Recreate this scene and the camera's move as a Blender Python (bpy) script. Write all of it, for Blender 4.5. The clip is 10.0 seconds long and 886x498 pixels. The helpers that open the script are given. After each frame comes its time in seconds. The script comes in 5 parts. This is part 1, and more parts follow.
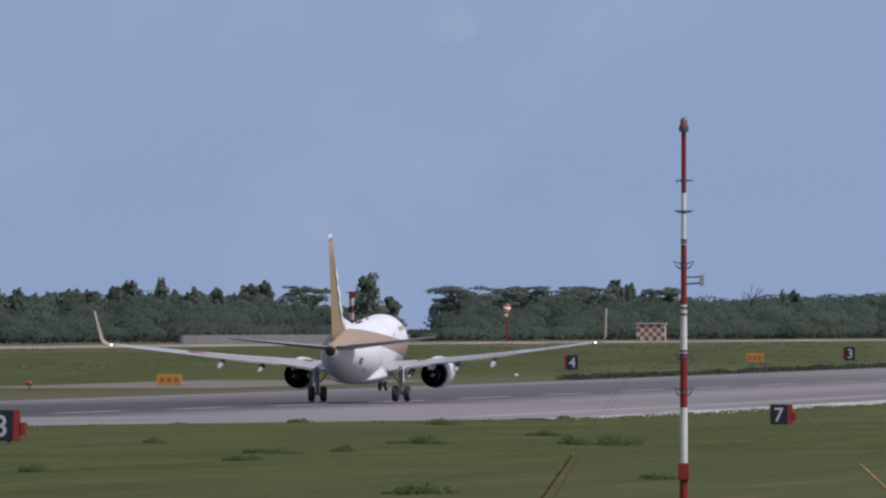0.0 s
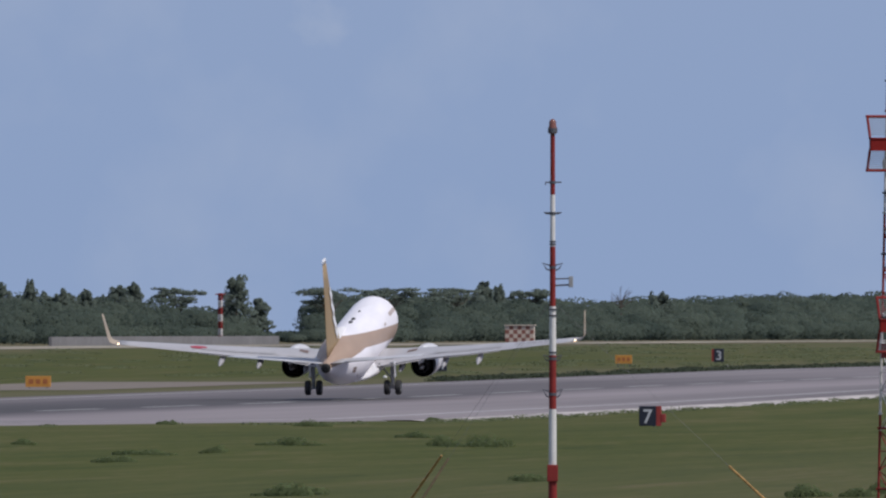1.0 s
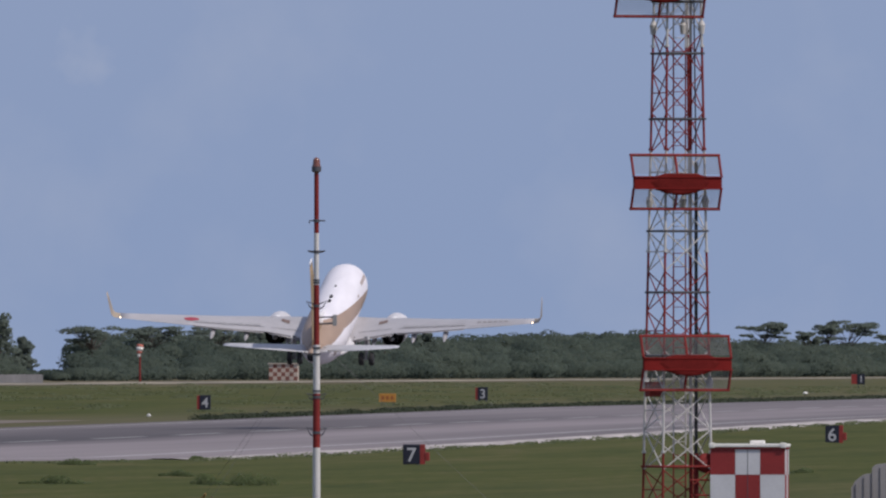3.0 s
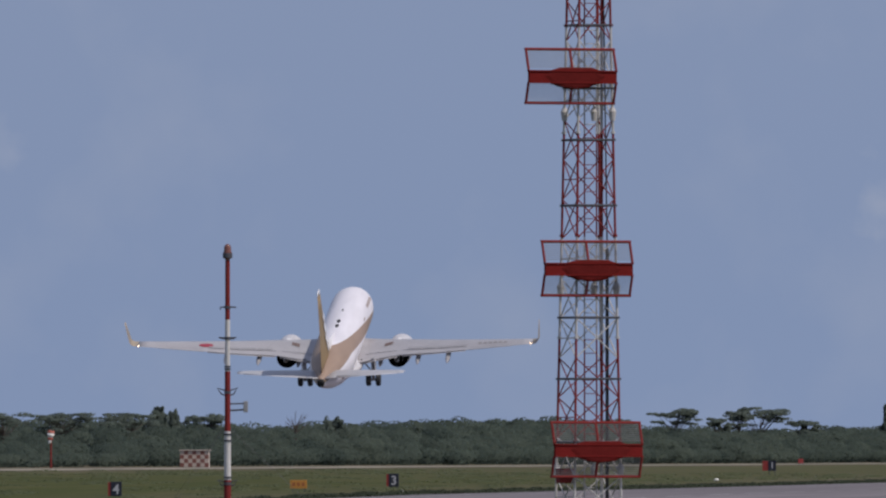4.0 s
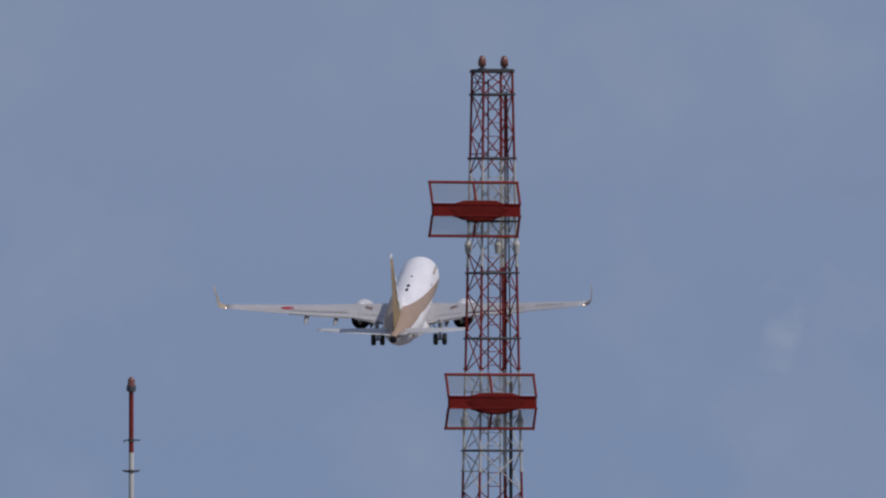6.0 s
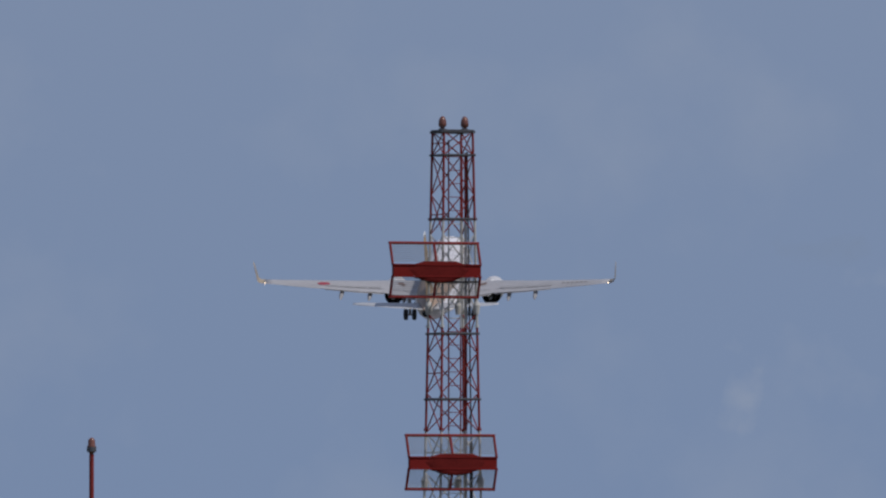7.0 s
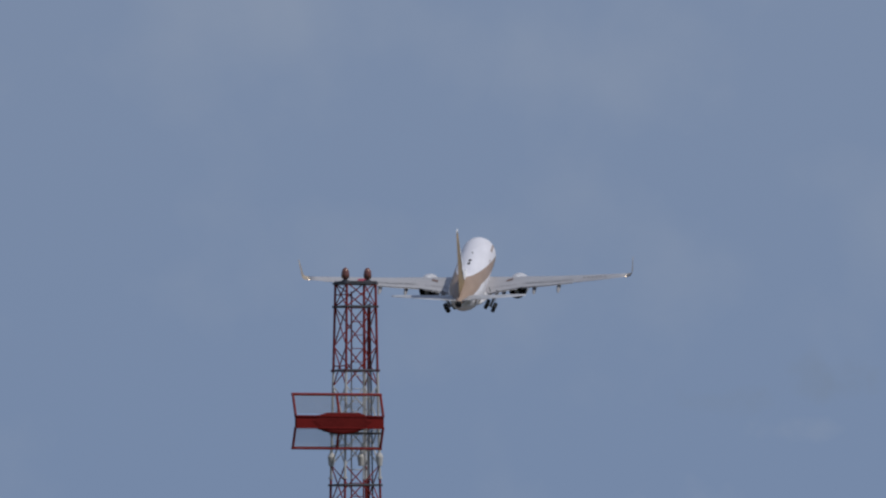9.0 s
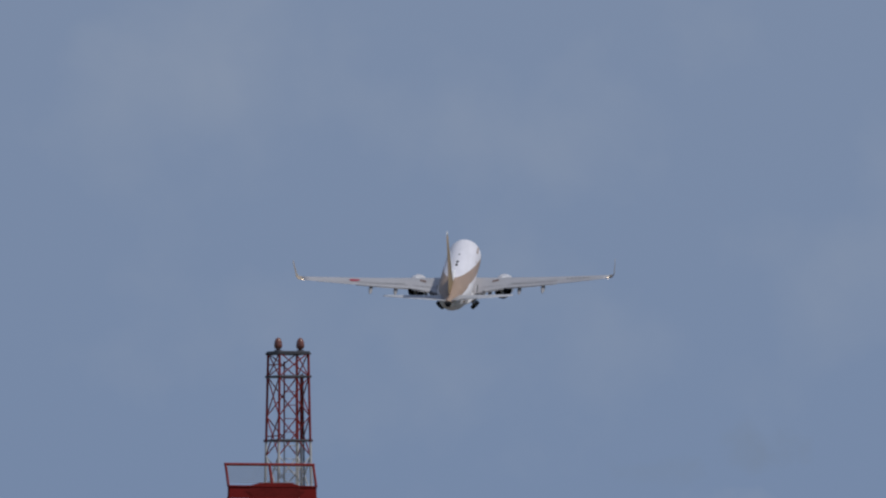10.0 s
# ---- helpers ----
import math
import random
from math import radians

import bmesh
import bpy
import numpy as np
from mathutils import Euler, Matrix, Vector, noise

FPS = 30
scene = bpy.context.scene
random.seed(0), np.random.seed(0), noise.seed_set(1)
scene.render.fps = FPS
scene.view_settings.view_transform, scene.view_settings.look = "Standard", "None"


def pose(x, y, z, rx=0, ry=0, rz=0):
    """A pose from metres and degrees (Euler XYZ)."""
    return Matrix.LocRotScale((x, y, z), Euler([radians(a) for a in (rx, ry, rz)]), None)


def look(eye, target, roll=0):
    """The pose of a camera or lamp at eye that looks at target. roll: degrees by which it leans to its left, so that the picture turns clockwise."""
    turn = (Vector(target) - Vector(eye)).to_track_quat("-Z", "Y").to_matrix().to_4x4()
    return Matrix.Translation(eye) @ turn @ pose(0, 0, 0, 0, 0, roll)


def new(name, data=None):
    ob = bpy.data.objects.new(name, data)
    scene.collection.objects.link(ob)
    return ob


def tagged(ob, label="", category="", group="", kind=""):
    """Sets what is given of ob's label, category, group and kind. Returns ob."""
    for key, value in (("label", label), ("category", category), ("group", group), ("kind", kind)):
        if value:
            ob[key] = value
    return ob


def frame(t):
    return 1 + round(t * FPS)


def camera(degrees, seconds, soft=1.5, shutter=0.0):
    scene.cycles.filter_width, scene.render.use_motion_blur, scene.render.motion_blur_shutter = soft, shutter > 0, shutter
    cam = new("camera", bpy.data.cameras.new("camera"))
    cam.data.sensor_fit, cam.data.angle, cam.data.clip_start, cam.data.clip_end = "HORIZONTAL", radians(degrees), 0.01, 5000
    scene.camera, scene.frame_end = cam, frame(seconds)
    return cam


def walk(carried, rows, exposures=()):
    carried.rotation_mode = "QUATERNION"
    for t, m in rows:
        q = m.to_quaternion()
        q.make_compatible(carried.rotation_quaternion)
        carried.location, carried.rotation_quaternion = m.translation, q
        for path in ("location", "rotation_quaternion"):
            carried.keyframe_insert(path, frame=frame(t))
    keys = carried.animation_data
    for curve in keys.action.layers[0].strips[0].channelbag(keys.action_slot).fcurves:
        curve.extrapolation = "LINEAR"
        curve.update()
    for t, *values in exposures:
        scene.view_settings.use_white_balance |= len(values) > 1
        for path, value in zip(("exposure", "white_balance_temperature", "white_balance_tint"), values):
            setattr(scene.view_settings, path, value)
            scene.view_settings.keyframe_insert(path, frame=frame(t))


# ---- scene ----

EYE = (0.0, 0.0, 5.0)
cam = camera(2.8978, 10.0, soft=2.3)
# seconds, turn, tilt of the camera on its stand
PAN = [
    (0, -0.0000, 0.2606),
    (0.5, -0.2015, 0.2661),
    (1, -0.4288, 0.2661),
    (1.5, -0.6709, 0.2643),
    (2, -0.8668, 0.2643),
    (2.5, -1.0110, 0.2957),
    (2.9, -1.1501, 0.3555),
    (3, -1.2014, 0.3918),
    (3.2, -1.2882, 0.4528),
    (4.3, -1.5470, 0.7541),
    (4.5, -1.5821, 0.8040),
    (5, -1.6246, 0.9093),
    (5.5, -1.7133, 1.0036),
    (5.7, -1.7540, 1.0443),
    (6.8, -1.9148, 1.2753),
    (7, -1.9370, 1.3086),
    (7.5, -1.9887, 1.4195),
    (8, -2.0682, 1.5525),
    (8.5, -2.1662, 1.6856),
    (9, -2.2549, 1.8039),
    (9.5, -2.3510, 1.9222),
    (10, -2.4748, 2.0331)]
walk(cam, [(t, pose(*EYE, 90 + tilt, 0, turn)) for t, turn, tilt in PAN],
     exposures=[(0.0, 0.0, 6500, 10), (1.5, 0.0, 6500, 10), (2.5, -0.03, 6650, 13), (3.2, -0.13, 6650, 13), (4.5, -0.40, 6600, 12), (5.5, -0.46, 6550, 11),
                (7.5, -0.51, 6400, 8), (10.0, -0.54, 6350, 7)])

# ---------------------------------------------------------------- light
SUN_AZ, SUN_EL = 120.0, 52.0          # degrees right of the view's first heading, and above the horizon


def build_world():
    world = bpy.data.worlds.new("sky")
    scene.world = world
    world.use_nodes = True
    nt = world.node_tree
    nt.nodes.clear()
    out = nt.nodes.new("ShaderNodeOutputWorld")
    bg = nt.nodes.new("ShaderNodeBackground")
    sky = nt.nodes.new("ShaderNodeTexSky")
    sky.sky_type = "NISHITA"
    sky.sun_disc = False
    sky.sun_elevation = radians(SUN_EL)
    sky.sun_rotation = radians(SUN_AZ)
    sky.air_density, sky.dust_density, sky.ozone_density = 1.0, 0.2, 2.0
    # the low haze is thin here: the blue of the sky reaches down to the horizon
    co = nt.nodes.new("ShaderNodeTexCoord")
    lift = nt.nodes.new("ShaderNodeMapping")
    lift.inputs["Location"].default_value = (0, 0, 0.42)
    lift.inputs["Scale"].default_value = (1, 1, 0.8)
    nt.links.new(co.outputs["Generated"], lift.inputs["Vector"])
    nt.links.new(lift.outputs[0], sky.inputs["Vector"])
    # thin veils of cloud
    veil = nt.nodes.new("ShaderNodeTexNoise")
    veil.inputs["Scale"].default_value, veil.inputs["Detail"].default_value = 75.0, 5
    nt.links.new(co.outputs["Generated"], veil.inputs["Vector"])
    rng = nt.nodes.new("ShaderNodeMapRange")
    rng.inputs["From Min"].default_value, rng.inputs["From Max"].default_value = 0.50, 0.80
    rng.inputs["To Min"].default_value, rng.inputs["To Max"].default_value = 0.0, 0.38
    nt.links.new(veil.outputs["Fac"], rng.inputs["Value"])
    mix = nt.nodes.new("ShaderNodeMix")
    mix.data_type = "RGBA"
    # the veil thickens with height, and small clouds stand in it: azimuth, elevation, half width, half height, density
    up = nt.nodes.new("ShaderNodeSeparateXYZ")
    nt.links.new(co.outputs["Generated"], up.inputs[0])
    thick = nt.nodes.new("ShaderNodeMapRange")
    thick.inputs["From Min"].default_value, thick.inputs["From Max"].default_value = 0.008, 0.05
    thick.inputs["To Min"].default_value, thick.inputs["To Max"].default_value = 0.0, 0.27
    nt.links.new(up.outputs[2], thick.inputs["Value"])

    def op(kind, a, b):
        n = nt.nodes.new("ShaderNodeMath")
        n.operation = kind
        for i, v in enumerate((a, b)):
            if isinstance(v, (int, float)):
                n.inputs[i].default_value = v
            else:
                nt.links.new(v, n.inputs[i])
        return n.outputs[0]
    total = op("ADD", rng.outputs[0], thick.outputs[0])
    ragged = nt.nodes.new("ShaderNodeTexNoise")
    ragged.inputs["Scale"].default_value, ragged.inputs["Detail"].default_value = 420.0, 5
    nt.links.new(co.outputs["Generated"], ragged.inputs["Vector"])
    ahead = op("GREATER_THAN", up.outputs[1], 0.0)

    def cloud(az, el, w, h, dense):
        dx = op("DIVIDE", op("SUBTRACT", up.outputs[0], math.sin(radians(az))), radians(w))
        dz = op("DIVIDE", op("SUBTRACT", up.outputs[2], math.sin(radians(el))), radians(h))
        r2 = op("ADD", op("MULTIPLY", dx, dx), op("MULTIPLY", dz, dz))
        body = op("MAXIMUM", op("SUBTRACT", op("SUBTRACT", op("MULTIPLY", ragged.outputs["Fac"], 3.4), 1.1), r2), 0.0)
        return op("MULTIPLY", op("MULTIPLY", op("MINIMUM", body, 1.0), dense), ahead)
    for row in ((2.90, 0.86, 0.11, 0.18, 0.34), (0.02, 1.01, 0.13, 0.16, 0.26), (3.12, 0.90, 0.30, 0.16, 0.13), (3.42, 1.22, 0.20, 0.06, 0.20)):
        total = op("ADD", total, cloud(*row))
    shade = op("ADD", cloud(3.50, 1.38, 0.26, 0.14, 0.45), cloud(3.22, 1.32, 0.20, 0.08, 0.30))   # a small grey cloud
    nt.links.new(total, mix.inputs["Factor"])
    grey = nt.nodes.new("ShaderNodeVectorMath")       # humid, slightly milky air
    grey.operation = "MULTIPLY"
    grey.inputs[1].default_value = (1.60, 1.295, 1.150)
    nt.links.new(sky.outputs[0], grey.inputs[0])
    nt.links.new(grey.outputs[0], mix.inputs["A"])
    mix.inputs["B"].default_value = (3.15, 3.55, 4.45, 1)
    bg.inputs["Strength"].default_value = 0.135
    dull = nt.nodes.new("ShaderNodeMix")
    dull.data_type = "RGBA"
    dull.inputs["B"].default_value = (1.95, 2.4, 3.3, 1)
    nt.links.new(shade, dull.inputs["Factor"])
    nt.links.new(mix.outputs["Result"], dull.inputs["A"])
    nt.links.new(dull.outputs["Result"], bg.inputs["Color"])
    nt.links.new(bg.outputs[0], out.inputs["Surface"])


build_world()
sun = new("sun", bpy.data.lights.new("sun", "SUN"))
sun.data.energy, sun.data.angle, sun.data.color = 3.3, radians(0.6), (1.0, 0.95, 0.87)
sun_dir = Vector((math.sin(radians(SUN_AZ)) * math.cos(radians(SUN_EL)),
                  math.cos(radians(SUN_AZ)) * math.cos(radians(SUN_EL)), math.sin(radians(SUN_EL))))
sun.matrix_world = look(sun_dir * 100, (0, 0, 0))


# ---------------------------------------------------------------- materials
def material(name, color, rough=0.6, metal=0.0, vary=0.12, scale=3.0, fine=40.0, bump=0.0, coat=0.0, emit=None):
    """Principled surface with variation at two scales in object space."""
    m = bpy.data.materials.new(name)
    m.use_nodes = True
    nt = m.node_tree
    b = nt.nodes["Principled BSDF"]
    b.inputs["Roughness"].default_value, b.inputs["Metallic"].default_value = rough, metal
    b.inputs["Coat Weight"].default_value = coat
    co = nt.nodes.new("ShaderNodeTexCoord")
    big, small = nt.nodes.new("ShaderNodeTexNoise"), nt.nodes.new("ShaderNodeTexNoise")
    for n, s in ((big, scale), (small, fine)):
        n.inputs["Scale"].default_value, n.inputs["Detail"].default_value = s, 3
        nt.links.new(co.outputs["Object"], n.inputs["Vector"])
    add = nt.nodes.new("ShaderNodeMath")
    add.operation = "ADD"
    nt.links.new(big.outputs["Fac"], add.inputs[0])
    nt.links.new(small.outputs["Fac"], add.inputs[1])
    rng = nt.nodes.new("ShaderNodeMapRange")
    rng.inputs["From Min"].default_value, rng.inputs["From Max"].default_value = 0.6, 1.4
    rng.inputs["To Min"].default_value, rng.inputs["To Max"].default_value = 1 - vary, 1 + vary
    nt.links.new(add.outputs[0], rng.inputs["Value"])
    mul = nt.nodes.new("ShaderNodeVectorMath")
    mul.operation = "SCALE"
    mul.inputs[0].default_value = color
    nt.links.new(rng.outputs[0], mul.inputs["Scale"])
    nt.links.new(mul.outputs[0], b.inputs["Base Color"])
    if bump:
        bm = nt.nodes.new("ShaderNodeBump")
        bm.inputs["Strength"].default_value, bm.inputs["Distance"].default_value = bump, 0.02
        nt.links.new(small.outputs["Fac"], bm.inputs["Height"])
        nt.links.new(bm.outputs[0], b.inputs["Normal"])
    if emit:
        b.inputs["Emission Color"].default_value = (*emit[0], 1)
        b.inputs["Emission Strength"].default_value = emit[1]
    return m


def nodes_of(m):
    return m.node_tree, m.node_tree.nodes["Principled BSDF"]


def ramp_mix(nt, fac, stops):
    r = nt.nodes.new("ShaderNodeValToRGB")
    el = r.color_ramp.elements
    while len(el) < len(stops):
        el.new(0.5)
    for e, (p, c) in zip(el, stops):
        e.position, e.color = p, (*c, 1)
    nt.links.new(fac, r.inputs[0])
    return r.outputs[0]


def math_node(nt, op, a, b=None):
    n = nt.nodes.new("ShaderNodeMath")
    n.operation = op
    for i, v in enumerate((a, b)):
        if v is None:
            continue
        if isinstance(v, (int, float)):
            n.inputs[i].default_value = v
        else:
            nt.links.new(v, n.inputs[i])
    return n.outputs[0]


def noise_of(nt, co, scale, detail=4, stretch=(1, 1, 1)):
    mp = nt.nodes.new("ShaderNodeMapping")
    mp.inputs["Scale"].default_value = stretch
    n = nt.nodes.new("ShaderNodeTexNoise")
    n.inputs["Scale"].default_value, n.inputs["Detail"].default_value = scale, detail
    nt.links.new(co, mp.inputs["Vector"])
    nt.links.new(mp.outputs[0], n.inputs["Vector"])
    return n.outputs["Fac"]


def grass_material():
    m = bpy.data.materials.new("mown_grass")
    m.use_nodes = True
    nt, b = nodes_of(m)
    b.inputs["Roughness"].default_value = 0.95
    b.inputs["Specular IOR Level"].default_value = 0.1
    co = nt.nodes.new("ShaderNodeTexCoord").outputs["Object"]
    patch = noise_of(nt, co, 0.20, 5, (0.06, 1, 1))
    tuft = noise_of(nt, co, 0.9, 5, (0.035, 1, 1))
    blade = noise_of(nt, co, 3.5, 4, (0.04, 1, 1))
    f = math_node(nt, "ADD", math_node(nt, "MULTIPLY", patch, 0.40), math_node(nt, "MULTIPLY", tuft, 0.42))
    f = math_node(nt, "ADD", f, math_node(nt, "MULTIPLY", blade, 0.18))
    c = ramp_mix(nt, f, [(0.36, (0.036, 0.048, 0.010)), (0.46, (0.051, 0.062, 0.014)),
                         (0.54, (0.064, 0.070, 0.018)), (0.63, (0.092, 0.083, 0.034))])
    # zones along the runway: dry shoulders, and a dry pale strip below the woods
    sep = nt.nodes.new("ShaderNodeSeparateXYZ")
    nt.links.new(co, sep.inputs[0])
    drift = noise_of(nt, co, 0.02, 4, (0.35, 1, 1))
    v = math_node(nt, "ADD", sep.outputs[1], math_node(nt, "MULTIPLY", math_node(nt, "SUBTRACT", drift, 0.5), 40.0))
    zone = nt.nodes.new("ShaderNodeMapRange")
    zone.inputs["From Min"].default_value, zone.inputs["From Max"].default_value = -200.0, 200.0
    nt.links.new(v, zone.inputs["Value"])
    dry = ramp_mix(nt, zone.outputs[0], [(0.0, (0.35, 0.35, 0.35)), (0.20, (0.30, 0.30, 0.30)), (0.30, (0.0, 0.0, 0.0)), (0.56, (0.2, 0.2, 0.2)), (0.60, (0.85, 0.85, 0.85)),
                                         (0.655, (0.30, 0.30, 0.30)), (0.69, (0.05, 0.05, 0.05)), (0.83, (0.10, 0.10, 0.10)), (0.89, (1.0, 1.0, 1.0))])
    zmix = nt.nodes.new("ShaderNodeMix")
    zmix.data_type = "RGBA"
    # distance haze put into the colour: grass pales further along the runway
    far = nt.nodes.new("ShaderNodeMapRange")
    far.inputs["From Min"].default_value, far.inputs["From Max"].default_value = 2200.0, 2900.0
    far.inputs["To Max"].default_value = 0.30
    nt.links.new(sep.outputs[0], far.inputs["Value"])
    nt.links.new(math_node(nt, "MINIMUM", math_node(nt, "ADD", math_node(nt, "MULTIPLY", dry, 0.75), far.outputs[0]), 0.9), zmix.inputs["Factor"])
    nt.links.new(c, zmix.inputs["A"])
    # dry grass tone, its blue raised to carry the haze
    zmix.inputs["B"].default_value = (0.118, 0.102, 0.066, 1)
    nt.links.new(zmix.outputs["Result"], b.inputs["Base Color"])
    bp = nt.nodes.new("ShaderNodeBump")
    bp.inputs["Strength"].default_value, bp.inputs["Distance"].default_value = 0.6, 0.15
    nt.links.new(tuft, bp.inputs["Height"])
    nt.links.new(bp.outputs[0], b.inputs["Normal"])
    return m


def asphalt_material():
    """Grooved, bleached asphalt: rubber-darkened wheel bands run along x."""
    m = bpy.data.materials.new("bleached_asphalt")
    m.use_nodes = True
    nt, b = nodes_of(m)
    b.inputs["Roughness"].default_value = 0.8
    co = nt.nodes.new("ShaderNodeTexCoord").outputs["Object"]
    sep = nt.nodes.new("ShaderNodeSeparateXYZ")
    nt.links.new(co, sep.inputs[0])
    wob = noise_of(nt, co, 0.02, 3, (0.3, 1, 1))
    fine = noise_of(nt, co, 0.16, 5, (0.03, 1, 1))
    off = math_node(nt, "ABSOLUTE", math_node(nt, "SUBTRACT", sep.outputs[1], 9.0))
    band = math_node(nt, "ADD", off, math_node(nt, "MULTIPLY", wob, 7.0))
    streak = noise_of(nt, co, 0.09, 5, (0.02, 1, 1))
    slab = noise_of(nt, co, 0.01, 3)

    def ranged(v, a0, a1, b0, b1):
        n = nt.nodes.new("ShaderNodeMapRange")
        for key, val in (("From Min", a0), ("From Max", a1), ("To Min", b0), ("To Max", b1)):
            n.inputs[key].default_value = val
        nt.links.new(v, n.inputs["Value"])
        return n.outputs[0]
    # rubber: thick where tyres touch down, wearing off further along
    clear = ranged(band, 13.0, 23.0, 0.0, 1.0)
    worn = ranged(sep.outputs[0], 1150.0, 1800.0, 0.22, 0.74)
    rubber = math_node(nt, "ADD", worn, math_node(nt, "MULTIPLY", clear, math_node(nt, "SUBTRACT", 1.0, worn)))
    # darker, younger asphalt on the shoulders outside the edge lines
    near = math_node(nt, "MULTIPLY", ranged(sep.outputs[1], -23.0, -17.0, 0.30, 0.0), ranged(sep.outputs[0], 1050.0, 1350.0, 0.0, 1.0))
    shoulder = math_node(nt, "MULTIPLY", math_node(nt, "SUBTRACT", 1.0, near), ranged(sep.outputs[1], 22.0, 29.0, 1.0, 0.66))
    k = math_node(nt, "MULTIPLY", math_node(nt, "MULTIPLY", rubber, shoulder),
                  math_node(nt, "ADD", 0.18, math_node(nt, "ADD", math_node(nt, "MULTIPLY", streak, 0.85), math_node(nt, "MULTIPLY", fine, 0.7))))
    k = math_node(nt, "MULTIPLY", k, math_node(nt, "ADD", 0.8, math_node(nt, "MULTIPLY", slab, 0.4)))
    s = nt.nodes.new("ShaderNodeVectorMath")
    s.operation = "SCALE"
    s.inputs[0].default_value = (0.205, 0.176, 0.184)
    nt.links.new(k, s.inputs["Scale"])
    nt.links.new(s.outputs[0], b.inputs["Base Color"])
    return m


def livery_material(name, gold):
    """White hull paint; the gold sweep runs from the fin root forward and down along both sides (x forward, z up)."""
    m = bpy.data.materials.new(name)
    m.use_nodes = True
    nt, b = nodes_of(m)
    b.inputs["Roughness"].default_value, b.inputs["Coat Weight"].default_value = 0.5, 0.05
    co = nt.nodes.new("ShaderNodeTexCoord").outputs["Object"]
    sep = nt.nodes.new("ShaderNodeSeparateXYZ")
    nt.links.new(co, sep.inputs[0])
    x, z = sep.outputs[0], sep.outputs[2]
    high = math_node(nt, "LESS_THAN", z, math_node(nt, "ADD", 4.65, math_node(nt, "MULTIPLY", x, -0.11)))
    sweep = math_node(nt, "MINIMUM", 4.35, math_node(nt, "ADD", 3.65, math_node(nt, "MULTIPLY", x, -0.115)))
    low = math_node(nt, "GREATER_THAN", z, sweep)
    fac = math_node(nt, "MULTIPLY", high, low)
    grime = noise_of(nt, co, 0.9, 4, (0.3, 1, 1))
    mix = nt.nodes.new("ShaderNodeMix")
    mix.data_type = "RGBA"
    nt.links.new(fac, mix.inputs["Factor"])
    mix.inputs["A"].default_value, mix.inputs["B"].default_value = (0.76, 0.735, 0.785, 1), (*gold, 1)
    s = nt.nodes.new("ShaderNodeVectorMath")
    s.operation = "SCALE"
    nt.links.new(mix.outputs["Result"], s.inputs[0])
    nt.links.new(math_node(nt, "ADD", 0.82, math_node(nt, "MULTIPLY", grime, 0.34)), s.inputs["Scale"])
    nt.links.new(s.outputs[0], b.inputs["Base Color"])
    return m


def foliage_material(name, dark, light, scale=0.35, through_light=0.45, leaf=0.4):
    """Leaves: matt, and partly lit through from behind."""
    m = bpy.data.materials.new(name)
    m.use_nodes = True
    nt, b = nodes_of(m)
    b.inputs["Roughness"].default_value = 0.8
    b.inputs["Specular IOR Level"].default_value = 0.2
    geo = nt.nodes.new("ShaderNodeNewGeometry")
    co = nt.nodes.new("ShaderNodeTexCoord").outputs["Object"]
    f = math_node(nt, "ADD", math_node(nt, "MULTIPLY", geo.outputs["Random Per Island"], leaf),
                  math_node(nt, "MULTIPLY", noise_of(nt, co, scale, 3), 1.0 - leaf))
    c = ramp_mix(nt, f, [(0.25, dark), (0.75, light)])
    nt.links.new(c, b.inputs["Base Color"])
    tr = nt.nodes.new("ShaderNodeBsdfTranslucent")
    nt.links.new(c, tr.inputs["Color"])
    mx = nt.nodes.new("ShaderNodeMixShader")
    mx.inputs[0].default_value = through_light
    nt.links.new(b.outputs[0], mx.inputs[1])
    nt.links.new(tr.outputs[0], mx.inputs[2])
    nt.links.new(mx.outputs[0], nt.nodes["Material Output"].inputs["Surface"])
    return m


GOLD = (0.28, 0.19, 0.09)
M_GRASS = grass_material()
M_ASPHALT = asphalt_material()
M_CONCRETE = material("pale_concrete", (0.27, 0.26, 0.265), 0.85, vary=0.15, scale=0.05, fine=2.0)
M_OLDWALL = material("weathered_concrete", (0.165, 0.16, 0.165), 0.9, vary=0.25, scale=0.08, fine=1.0)
M_TAXI = material("worn_taxiway", (0.15, 0.122, 0.10), 0.9, vary=0.25, scale=0.04, fine=0.5)
M_GRAVEL = material("coral_gravel", (0.365, 0.33, 0.318), 0.95, vary=0.75, scale=0.10, fine=1.4, bump=0.5)
M_PATH = material("coral_dirt", (0.235, 0.205, 0.16), 0.95, vary=0.75, scale=0.012, fine=0.6)
M_MARK = material("runway_paint", (0.34, 0.33, 0.33), 0.7, vary=0.25, scale=0.2, fine=2.0)
M_HULL = livery_material("hull_paint", (0.335, 0.235, 0.175))
M_WHITE = material("white_paint", (0.78, 0.77, 0.78), 0.4, vary=0.06, scale=0.6, fine=5, coat=0.2)
M_WING = material("wing_grey_paint", (0.39, 0.375, 0.39), 0.42, vary=0.12, scale=0.5, fine=6, coat=0.15)
M_NACELLE = material("nacelle_paint", (0.60, 0.585, 0.61), 0.42, vary=0.1, scale=0.6, fine=5, coat=0.15)
M_GOLD = material("gold_paint", GOLD, 0.5, vary=0.10, scale=0.5, fine=6, coat=0.05)
M_SPOILER = material("spoiler_grey_paint", (0.33, 0.32, 0.335), 0.5, vary=0.1)
M_WINGLET = material("pale_gold_paint", (0.35, 0.285, 0.215), 0.5, vary=0.08)
